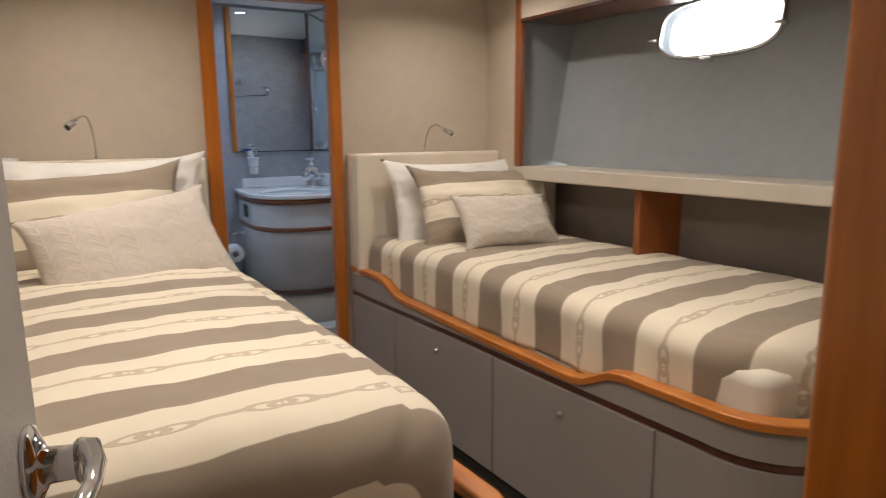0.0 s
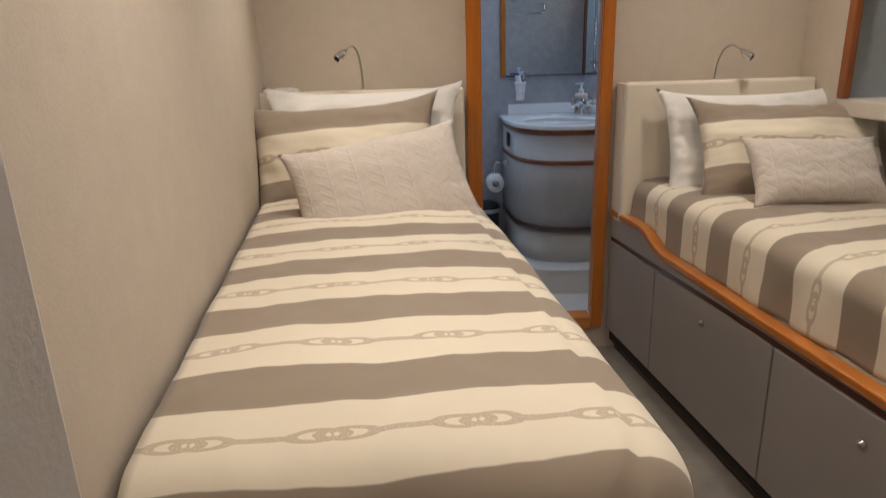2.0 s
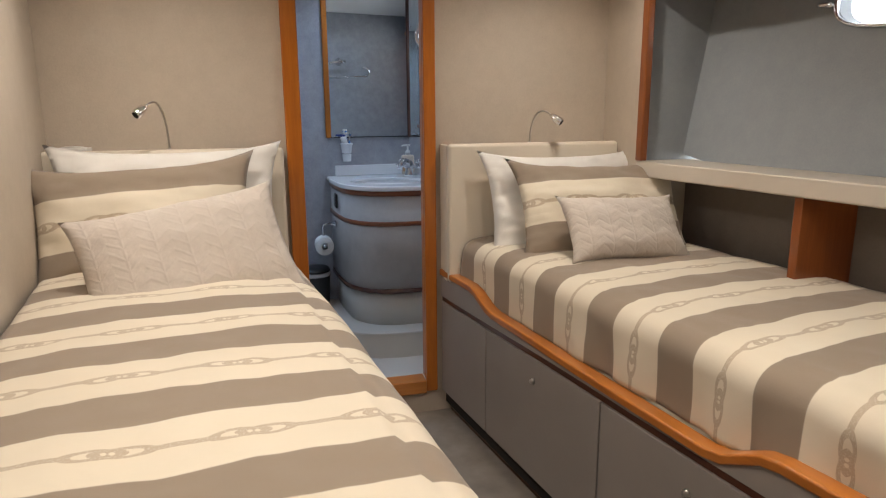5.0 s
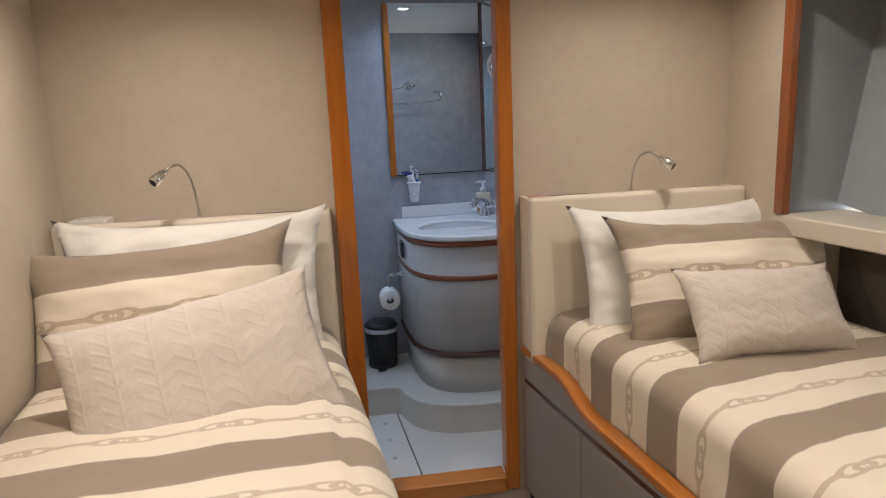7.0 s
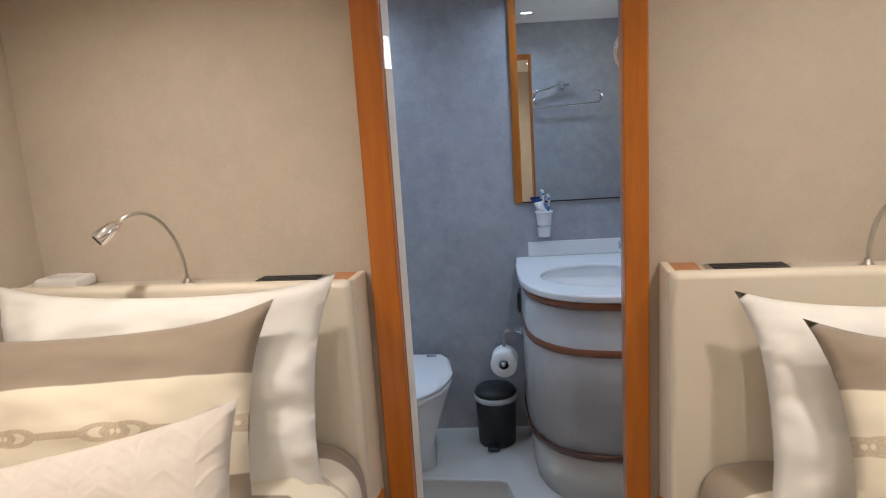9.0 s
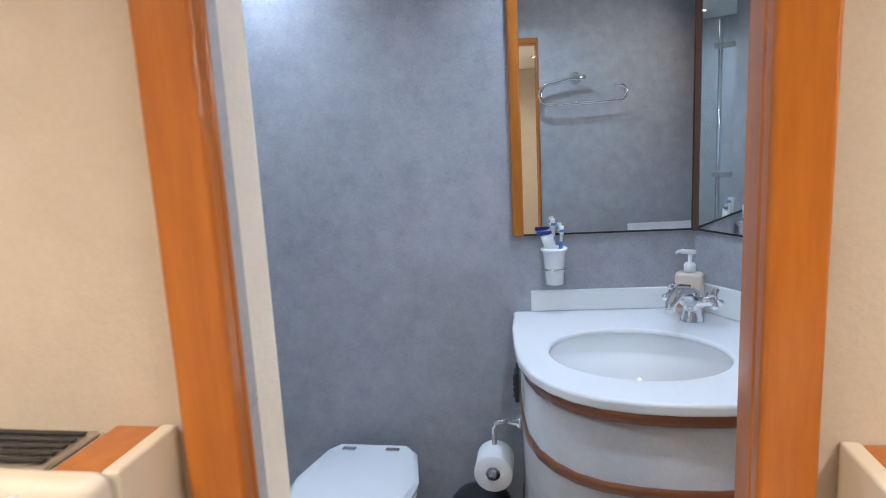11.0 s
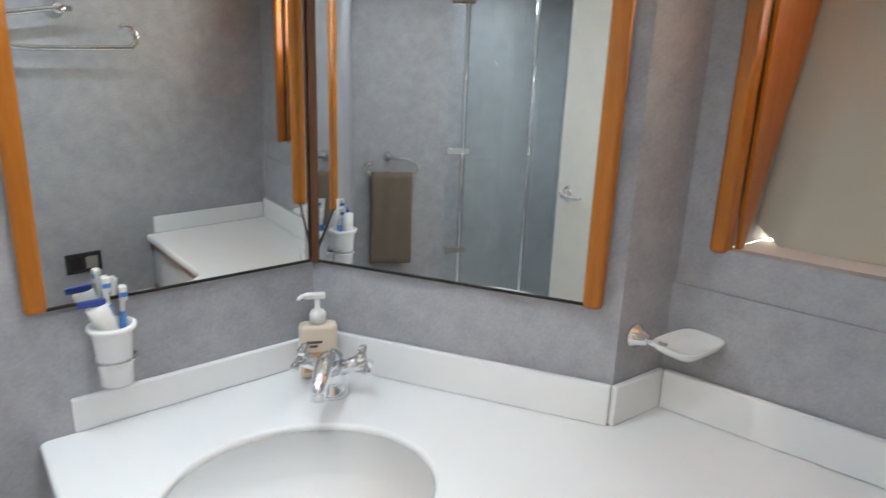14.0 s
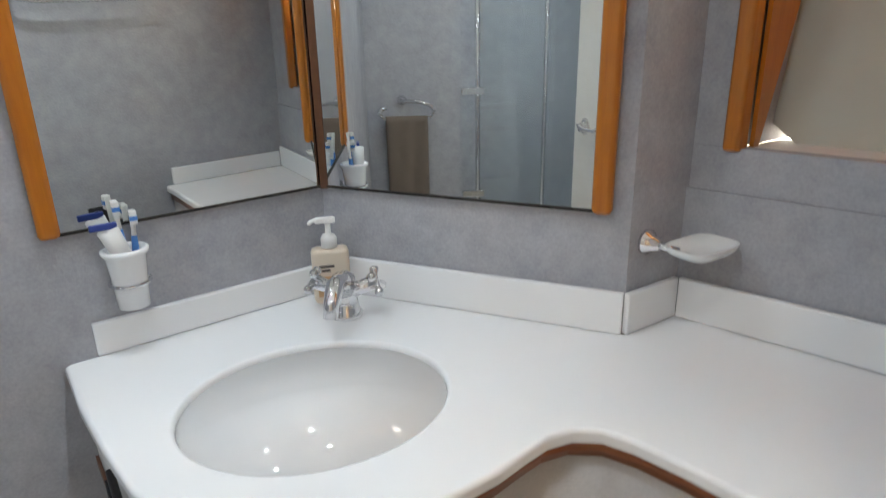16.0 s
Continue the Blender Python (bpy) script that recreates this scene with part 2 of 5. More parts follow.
def tube(bm, points, radius, sides=12):
    """A round bar along points; radius a number or one for each point."""
    pts = [Vector(p) for p in points]
    rad = radius if isinstance(radius, (list, tuple)) else [radius] * len(pts)
    rings, side = [], None
    for i, p in enumerate(pts):
        way = (pts[min(i + 1, len(pts) - 1)] - pts[max(i - 1, 0)]).normalized()
        if side is None:
            side = way.orthogonal().normalized()
        side = (side - way * side.dot(way)).normalized()
        other = way.cross(side)
        rings.append([bm.verts.new(p + rad[i] * (math.cos(a) * side + math.sin(a) * other)) for a in (2 * math.pi * k / sides for k in range(sides))])
    for a, b in zip(rings, rings[1:]):
        for k in range(sides):
            bm.faces.new((a[k], a[(k + 1) % sides], b[(k + 1) % sides], b[k]))
    bm.faces.new(list(reversed(rings[0])))
    bm.faces.new(rings[-1])
    return bm


def turned(bm, profile, m=None, sides=32, sx=1.0, sy=1.0):
    """A body of revolution from (radius, z) rows."""
    m = m or Matrix()
    rings = [[bm.verts.new(m @ Vector((r * sx * math.cos(a), r * sy * math.sin(a), z))) for a in (2 * math.pi * k / sides for k in range(sides))] for r, z in profile]
    for a, b in zip(rings, rings[1:]):
        for k in range(sides):
            bm.faces.new((a[k], a[(k + 1) % sides], b[(k + 1) % sides], b[k]))
    if profile[0][0] > 1e-5:
        bm.faces.new(list(reversed(rings[0])))
    if profile[-1][0] > 1e-5:
        bm.faces.new(rings[-1])
    return bm


def strip_band(bm, line, z0, z1, out):
    """A band that follows a line of (x, y), of thickness out to the left of its way."""
    n = len(line)
    rows = []
    for i, (x, y) in enumerate(line):
        a, b = Vector(line[max(i - 1, 0)]), Vector(line[min(i + 1, n - 1)])
        d = (b - a).normalized()
        px, py = -d.y * out, d.x * out
        zz0 = z0[i] if isinstance(z0, (list, tuple)) else z0
        zz1 = z1[i] if isinstance(z1, (list, tuple)) else z1
        rows.append([bm.verts.new(c) for c in ((x, y, zz0), (x + px, y + py, zz0), (x + px, y + py, zz1), (x, y, zz1))])
    for a, b in zip(rows, rows[1:]):
        for k in range(4):
            bm.faces.new((a[k], b[k], b[(k + 1) % 4], a[(k + 1) % 4]))
    bm.faces.new(rows[0])
    bm.faces.new(list(reversed(rows[-1])))
    return bm


def mesh_of(name, bm, material, bevel=0.0, smooth=False):
    bmesh.ops.recalc_face_normals(bm, faces=bm.faces)
    me = bpy.data.meshes.new(name)
    bm.to_mesh(me)
    bm.free()
    me.materials.append(material)
    if smooth or bevel:
        for p in me.polygons:
            p.use_smooth = True
    return me


def softened(ob, bevel, segments=2):
    m = ob.modifiers.new("bevel", "BEVEL")
    m.width, m.segments, m.limit_method, m.angle_limit = bevel, segments, "ANGLE", radians(40)
    m.harden_normals = True
    return ob


def part(name, bm, material, parent, label="", bevel=0.0, smooth=False):
    """One mesh object under a thing or under a part."""
    ob = new(name, mesh_of(name, bm, material, bevel, smooth))
    ob.parent = parent
    ob.matrix_parent_inverse = parent.matrix_world.inverted()
    if bevel:
        softened(ob, bevel)
    if label:
        tagged(ob, label)
    return ob


def thing(name, label, category, at=(0, 0, 0), group=""):
    ob = new(name)
    ob.location = at
    ob.empty_display_size = 0.1
    bpy.context.view_layer.update()
    return tagged(ob, label, category, group)


def solid(name, bm, material, label, category, group="", kind="", bevel=0.0, smooth=False):
    ob = new(name, mesh_of(name, bm, material, bevel, smooth))
    if bevel:
        softened(ob, bevel)
    return tagged(ob, label, category, group, kind)


def structure(name, bm, material, label, bevel=0.0):
    return solid(name, bm, material, label, "structure", "", "structure", bevel)


B = bmesh.new

# ------------------------------------------------------------------ cabin: the large structure
structure("floor_cabin", box(B(), -1.5, 2.0, -4.2, 0.07, -0.06, 0.0), M_CARPET, "mottled taupe carpet on the cabin floor")
DOOR_L, DOOR_R, SILL, HEAD = -0.262, 0.272, 0.165, 1.99


def bulkhead(y0, y1, x0, x1):
    bm = B()
    box(bm, x0, DOOR_L, y0, y1, 0.0, CEIL + 0.15)
    box(bm, DOOR_R, x1, y0, y1, 0.0, CEIL + 0.15)
    box(bm, DOOR_L, DOOR_R, y0, y1, 0.0, SILL - 0.05)
    box(bm, DOOR_L, DOOR_R, y0, y1, HEAD, CEIL + 0.15)
    return bm


structure("wall_north", bulkhead(0.02, 0.045, -1.5, 2.0), M_CABIN, "beige mottled fabric bulkhead behind both headboards")
structure("wall_bath_south", bulkhead(0.0455, 0.07, -1.75, 2.0), M_BATH, "grey mottled wall around the bathroom door")
structure("wall_west", box(B(), -1.29, -1.19, -3.6, 0.0195, 0.0, CEIL, True), M_CABIN, "beige mottled fabric wall beside a berth")
structure("wall_east_return", box(B(), 1.135, 1.55, -0.33, 0.0195, 0.0, CEIL), M_CABIN, "beige mottled fabric return wall beside a headboard")
structure("wall_south", box(B(), -1.6, 2.4, -4.2, -4.1, 0.0, CEIL), M_CABIN, "beige fabric wall behind the entrance")
structure("wall_corridor", box(B(), -1.0, -0.9, -4.1, -3.25, 0.0, CEIL), M_CABIN, "beige fabric corridor wall")
structure("ceiling_cabin", box(B(), -1.6, 2.4, -4.2, 0.0195, CEIL, CEIL + 0.08), M_CEIL, "off-white cabin headlining")

door_frame = tagged(thing("door_frame", "orange-brown varnished teak frame of the bathroom door", "door frame"), kind="structure")
for name, bm in (
    ("jamb", box(B(), -0.316, -0.2505, -0.004, 0.0195, 0.11, 2.06)),
    ("jamb", box(B(), 0.262, 0.316, -0.004, 0.0195, 0.11, 2.06)),
    ("jamb_lining", box(B(), -0.2615, -0.2505, 0.020, 0.032, 0.17, 1.99)),
    ("jamb_lining", box(B(), 0.262, 0.2715, 0.020, 0.0695, 0.17, 1.99)),
    ("head", box(B(), -0.25, 0.2615, -0.004, 0.0695, 1.96, 2.05)),
    ("sill", box(B(), -0.25, 0.2615, -0.012, 0.080, 0.105, 0.17)),
):
    part(name, bm, M_TEAK if name != "sill" else timber("teak_sill", (0.36, 0.12, 0.02), (0.55, 0.22, 0.05), (1.1, 14, 14)), door_frame, bevel=0.006)


def holed_panel(bm, place, half, centre, oval, thick, n=64):
    """A sheet with an oval hole and thickness. place(a, b, depth) gives the point; half and centre in its a, b."""
    rows = []
    for d in (0.0, thick):
        inner, outer = [], []
        for k in range(n):
            t = 2 * math.pi * k / n
            c, s = math.cos(t), math.sin(t)
            p = 2 / 3.2
            ia, ib = oval[0] * math.copysign(abs(c) ** p, c), oval[1] * math.copysign(abs(s) ** p, s)
            ka = (half[1] - centre[0]) / c if c > 1e-9 else ((half[0] - centre[0]) / c if c < -1e-9 else 1e9)
            kb = (half[3] - centre[1]) / s if s > 1e-9 else ((half[2] - centre[1]) / s if s < -1e-9 else 1e9)
            q = min(ka, kb)
            inner.append(bm.verts.new(place(centre[0] + ia, centre[1] + ib, d)))
            outer.append(bm.verts.new(place(centre[0] + q * c, centre[1] + q * s, d)))
        rows.append((inner, outer))
    (i0, o0), (i1, o1) = rows
    for k in range(n):
        j = (k + 1) % n
        bm.faces.new((i0[k], i0[j], o0[j], o0[k]))
        bm.faces.new((i1[k], o1[k], o1[j], i1[j]))
        bm.faces.new((i0[k], i1[k], i1[j], i0[j]))
        bm.faces.new((o0[k], o0[j], o1[j], o1[k]))
    return bm


def oval_ring(bm, place, centre, oval, depth0, depth1, grow, n=64):
    """A ring round an oval hole, from depth0 to depth1, grow wide."""
    rings = []
    for extra, d in ((0.0, depth0), (0.0, depth1), (grow * 0.5, depth1 - 0.004), (grow, depth0)):
        ring = []
        for k in range(n):
            t = 2 * math.pi * k / n
            c, s = math.cos(t), math.sin(t)
            p = 2 / 3.2
            ring.append(bm.verts.new(place(centre[0] + (oval[0] + extra) * math.copysign(abs(c) ** p, c), centre[1] + (oval[1] + extra) * math.copysign(abs(s) ** p, s), d)))
        rings.append(ring)
    for a, b in zip(rings, rings[1:] + rings[:1]):
        for k in range(n):
            j = (k + 1) % n
            bm.faces.new((a[k], a[j], b[j], b[k]))
    return bm


def porthole(name, place, centre, oval, label):
    """Chrome-rimmed oval port with its pane and screw dogs. place(a, b, depth), depth towards outside."""
    port = tagged(thing(name, label, "porthole", place(*centre, 0)), kind="structure")
    part("rim", oval_ring(B(), place, centre, oval, -0.002, -0.014, 0.014), M_CHROME, port, "polished chrome rim", smooth=True)
    bm = B()
    n, sides = 48, []
    for d in (0.055, 0.061):
        ring = []
        for k in range(n):
            t = 2 * math.pi * k / n
            c, s = math.cos(t), math.sin(t)
            p = 2 / 3.2
            ring.append(bm.verts.new(place(centre[0] + oval[0] * math.copysign(abs(c) ** p, c), centre[1] + oval[1] * math.copysign(abs(s) ** p, s), d)))
        bm.faces.new(ring)
        sides.append(ring)
    for k in range(n):
        bm.faces.new((sides[0][k], sides[0][(k + 1) % n], sides[1][(k + 1) % n], sides[1][k]))
    pane = part("pane", bm, M_PORTGLASS, port)
    pane.visible_shadow = False
    for a, b in ((-oval[0] - 0.02, -0.25 * oval[1]), (0.0, -oval[1] - 0.02), (oval[0] + 0.02, -0.25 * oval[1])):
        p0 = Vector(place(centre[0] + a, centre[1] + b, -0.004))
        p1 = Vector(place(centre[0] + a, centre[1] + b, -0.045))
        dog = part("dog", tube(B(), [p0, p0.lerp(p1, 0.5), p0.lerp(p1, 0.55), p1], [0.011, 0.011, 0.007, 0.007], 16), M_CHROME, port, "chrome screw dog", smooth=True)
        wing = Vector(place(centre[0] + a + 0.02, centre[1] + b, -0.05)) - Vector(place(centre[0] + a, centre[1] + b, -0.05))
        part("wing", tube(B(), [p1 - wing, p1 - wing * 0.4, p1 + wing * 0.4, p1 + wing], [0.006, 0.008, 0.008, 0.006], 12), M_CHROME, dog, smooth=True)
    return port


def cabin_hull(y, z, depth):
    """The cabin's sloping ship's side: u grows with height."""
    return (sk(1.27 + (z - 1.19) * 0.17 + depth, y), y, z)


HOLE, HALF = (-1.155, 1.765), (0.262, 0.108)
structure("wall_hull_cabin", holed_panel(B(), cabin_hull, (-3.2, -0.3305, 1.19, CEIL), HOLE, HALF, 0.05), M_HULL, "mottled lining of the ship's side, tinted blue-grey for daylight")
porthole("window_1", cabin_hull, HOLE, HALF, "oval chrome-rimmed porthole full of white daylight")
part_pelmet = structure("window_pelmet", box(B(), 1.05, 1.30, -3.2, -0.3695, 1.885, CEIL, True), M_CABIN, "beige fabric pelmet above the porthole")
structure("wall_hull_end", box(B(), 1.136, 1.55, -0.3345, -0.3302, 1.19, CEIL), M_HULL, "lining at the end of the ship's side, tinted blue-grey for daylight")
structure("trim_pelmet", box(B(), 1.045, 1.31, -3.2, -0.3695, 1.868, 1.8845, True), M_MAHOG, "dark wood edge under the pelmet", 0.003)
structure("trim_corner_post", box(B(), 1.045, 1.075, -0.369, -0.3305, 1.19, CEIL, True), M_REDWOOD, "reddish teak corner post beside the ship's side", 0.006)
structure("shelf_ledge", box(B(), 1.05, 1.30, -3.0, -0.3305, 1.125, 1.1895, True), M_LEDGE, "cream covered ledge along the ship's side", 0.008)
structure("shelf_back", box(B(), 1.30, 1.36, -3.0, -0.3305, 0.2, 1.1245, True), M_RECESS, "back of the shelf beneath the ledge, recess shade in its dark taupe")
structure("shelf_floor", box(B(), 1.10, 1.2995, -3.0, -0.3305, 0.78, 0.80, True), M_RECESS, "shelf board beneath the ledge, recess shade in its dark colour")
for y in (-1.08, -2.05):
    solid("shelf_divider", box(B(), 1.075, 1.2995, y - 0.016, y + 0.016, 0.80, 1.1245, True), M_REDWOOD, "reddish teak divider under the ledge", "divider", "shelf dividers", bevel=0.004)

# wardrobe block beside the entrance, with its teak corner post
structure("wardrobe_block", box(B(), 0.155, 2.0, -3.30, -2.70, 0.0, CEIL), M_CABIN, "beige fabric wardrobe side by the entrance")
structure("trim_entrance_post", box(B(), 0.028, 0.1545, -3.30, -2.68, 0.0, CEIL), M_TEAK, "varnished teak post of the cabin entrance", 0.012)
structure("wall_entrance", box(B(), -0.90, -0.66, -3.36, -3.26, 0.0, CEIL), M_CABIN, "beige wall beside the entrance")
structure("wall_foot", box(B(), -1.1, -0.70, -3.2605, -3.20, 0.0, CEIL), M_CABIN, "beige wall past the foot of a berth")

# ------------------------------------------------------------------ cabin: berths


def arc(cx, cy, r, a0, a1, n=8):
    return [(cx + r * math.cos(radians(a0 + (a1 - a0) * k / n)), cy + r * math.sin(radians(a0 + (a1 - a0) * k / n))) for k in range(n + 1)]


def curve_at(rows, y):
    """Straight steps between (y, value) rows, with y falling."""
    if y >= rows[0][0]:
        return rows[0][1]
    for (a, va), (b, vb) in zip(rows, rows[1:]):
        if y >= b:
            f = (a - y) / (a - b)
            f = f * f * (3 - 2 * f)
            return va + (vb - va) * f
    return rows[-1][1]


FIDDLE = [(0.0, 0.700), (-0.30, 0.700), (-0.51, 0.640), (-1.25, 0.630), (-1.585, 0.628), (-1.765, 0.697), (-2.3, 0.705)]
REVEAL = [(0.0, 0.560), (-1.2, 0.578), (-2.3, 0.590)]


def berth_line(u, side, stop=-2.25, start=0.0, r=0.22):
    """The plan of a berth's face: along the berth, then round the corner at its foot. side 1: the berth lies to the right."""
    ys = [start + (stop + r - start) * k / 40 for k in range(41)]
    pts = [(sk(u, y), y) for y in ys]
    cx, cy = pts[-1][0] + side * r, pts[-1][1]
    rnd = arc(cx, cy, r, 180, 270, 10) if side > 0 else arc(cx, cy, r, 0, -90, 10)
    return pts + rnd[1:] + [(rnd[-1][0] + side * (0.55 if side > 0 else 0.62), rnd[-1][1])]


def stretch(line, y_from, y_to):
    return [p for p in line if y_to - 1e-6 <= p[1] <= y_from + 1e-6]


def shifted(line, d):
    out = []
    for i, p in enumerate(line):
        a, b = Vector(line[max(i - 1, 0)]), Vector(line[min(i + 1, len(line) - 1)])
        w = (b - a).normalized()
        out.append((p[0] - w.y * d, p[1] + w.x * d))
    return out


def banded(line, f0, f1, out):
    return strip_band(B(), line, [f0(y) for _, y in line], [f1(y) for _, y in line], out)


def berth_base(u, side, label, stop=-2.25):
    base = thing("berth", label, "berth", (sk(u, -1.0) + side * 0.3, -1.0, 0.0), "berths")
    line = berth_line(u, side, stop, -0.001)
    s = side
    fid, rev = (lambda y: curve_at(FIDDLE, y)), (lambda y: curve_at(REVEAL, y))
    part("plinth", banded(shifted(line, s * 0.050), lambda y: 0.0, lambda y: 0.115, s * 0.03), M_BROWN, base, "dark brown wooden kick plinth")
    part("carcass", banded(shifted(line, s * 0.022), lambda y: 0.05, lambda y: fid(y) - 0.05, s * 0.02), M_DARK, base, "dark gap behind the locker doors")
    part("upper_panel", banded(line, lambda y: rev(y) + 0.012, lambda y: fid(y) - 0.0285, s * 0.02), M_LOCKER, base, "grey-taupe covered upper panel", bevel=0.002)
    part("reveal_strip", banded(shifted(line, s * 0.006), lambda y: rev(y) - 0.010, lambda y: rev(y) + 0.0115, s * 0.014), M_MAHOG, base, "dark mahogany shadow strip")
    rail = banded(shifted(line, -s * 0.010), lambda y: fid(y) - 0.028, fid, s * 0.05)
    part("fiddle_rail", rail, M_TEAK_H, base, "varnished orange teak fiddle rail with a scooped step", bevel=0.007)
    cuts = [-0.001, -0.45, -1.18, -1.89]
    spans = [(cuts[k], cuts[k + 1]) for k in range(3)]
    knobs = [None, (-0.812, 0.482), (-1.532, 0.482)]
    for (a, b), knob in zip(spans, knobs):
        mid = [a - 0.003] + [a - 0.003 + (b - a + 0.006) * k / 12 for k in range(1, 12)] + [b + 0.003]
        ln = [(sk(u, y), y) for y in mid]
        door = part("locker_door", banded(ln, lambda y: 0.115, lambda y: rev(y) - 0.013, s * 0.020), M_LOCKER, base, "grey-taupe covered locker door", bevel=0.003)
        if knob:
            p = Vector((sk(u, knob[0]), knob[0], knob[1]))
            q = p - Vector((s * 0.012, 0, 0))
            part("knob", tube(B(), [p, p.lerp(q, 0.4), p.lerp(q, 0.5), q], [0.011, 0.011, 0.0075, 0.0075], 18), M_STEEL, door, "round steel push knob", smooth=True)
    tail = [(sk(u, -1.893), -1.893)] + [p for p in line if p[1] < -1.896]
    part("end_panel", banded(tail, lambda y: 0.115, lambda y: rev(y) - 0.013, s * 0.020), M_LOCKER, base, "curved grey-taupe end panel")
    w0, w1 = (u + s * (0.05 if s > 0 else 0.15), u + s * 0.85)
    lo, hi = min(w0, w1), max(w0, w1)
    part("mattress", box(B(), lo, hi, stop + (0.10 if s > 0 else 0.24), -0.13, 0.52, 0.80, True), M_MATTRESS, base, "cream mattress under the spread", bevel=0.04)
    return base


berth_base(0.335, 1, "single berth with taupe lockers and orange teak rail")
berth_base(-0.335, -1, "single berth with taupe base and teak rail against the wall", -2.36)


def spread_mesh(u_hang, u_far, top, crown, z_hang, y_head, y_foot, z_foot, corner, seed, soft=0.06, slant=0.0):
    """A spread that lies over a berth: hangs at u_hang, lies up to u_far, and falls over the foot. UV in metres."""
    side = 1 if u_far > u_hang else -1
    width = abs(u_far - u_hang)
    ny, nu = 110, 60
    bm = B()
    uvl = bm.loops.layers.uv.new("UVMap")
    prof = []
    drop = top - soft - z_hang
    steps = [drop * k / 10 for k in range(10)]
    for d in steps:
        prof.append((0.0, z_hang + d, d))
    for k in range(9):
        a = math.pi / 2 * k / 8
        prof.append((soft - soft * math.cos(a), top - soft + soft * math.sin(a), drop + soft * a))
    s0 = drop + soft * math.pi / 2
    for k in range(1, nu - 18):
        w = soft + (width - soft) * k / (nu - 19)
        prof.append((w, top + crown * math.sin(math.pi * min(1, w / width)) ** 0.8, s0 + w - soft))
    length = abs(y_foot - y_head)
    grid, uvs = [], []
    total = length + (top - z_foot)
    noise.seed_set(seed)
    for i in range(ny + 1):
        s = total * i / ny
        row, ruv = [], []
        for w, z, arcu in prof:
            d = length - s
            r = 0.10
            if s < length - r:
                y, sink = y_head - s, 0.0
            elif s < length - r + r * math.pi / 2:
                a = (s - length + r) / r
                y, sink = y_head - (length - r) - r * math.sin(a), r * (1 - math.cos(a))
            else:
                y, sink = y_foot, r + (s - (length - r + r * math.pi / 2))
            near = max(0.0, corner - (y - y_foot))
            inset = corner - math.sqrt(max(0.0, corner * corner - near * near)) if near > 0 else 0.0
            shrink = max(0.0, 1 - w / 0.35)
            ww = w + inset * shrink
            zz = max(min(z, z - sink * (0.25 + 0.75 * min(1, (z - z_hang) / max(1e-6, top - z_hang)))), min(z, z_foot))
            fold = 0.007 * noise.noise(Vector((w * 6 + seed, s * 4.5, 0))) + 0.003 * noise.noise(Vector((w * 19, s * 15, 3 + seed)))
            hang = max(0.0, min(1.0, (top - soft - z) / 0.1))
            ripple = 0.016 * hang * noise.noise(Vector((seed * 3.1, s * 11, z * 2)))
            x = sk(u_hang + side * (ww + ripple), y) + slant * min(0.0, y + 1.0) * max(0.0, 1 - w / width)
            row.append(bm.verts.new((x, y, zz + (fold if hang < 0.5 else fold * 0.3))))
            bend = -SKEW * (w - width / 2) if side > 0 else 0.15 * (min(w, 0.46) - 0.46) - 0.06 * max(0.0, w - 0.46)
            ruv.append((arcu, y_head - s + bend))
        grid.append(row)
        uvs.append(ruv)
    for i in range(ny):
        for k in range(len(prof) - 1):
            idx = ((i, k), (i, k + 1), (i + 1, k + 1), (i + 1, k))
            f = bm.faces.new([grid[a][b] for a, b in idx])
            for lp, (a, b) in zip(f.loops, idx):
                lp[uvl].uv = uvs[a][b]
    return bm


def spread(name, label, material, *args, **kw):
    ob = new(name, mesh_of(name, spread_mesh(*args, **kw), material, smooth=True))
    m = ob.modifiers.new("thick", "SOLIDIFY")
    m.thickness, m.offset = 0.006, -1
    return tagged(ob, label, "bedspread", "bedspreads")


spread("bedspread", "cream and taupe striped bedspread with rope knots over the berth", M_SPREAD_R, 0.375, 1.20, 0.855, 0.012, 0.632, -0.135, -2.17, 0.74, 0.20, 3, soft=0.07)
spread("bedspread", "cream and taupe striped bedspread with rope knots along the wall", M_SPREAD_L, -0.352, -1.172, 0.885, 0.035, 0.64, -0.135, -2.20, 0.62, 0.16, 8, soft=0.09, slant=0.03)


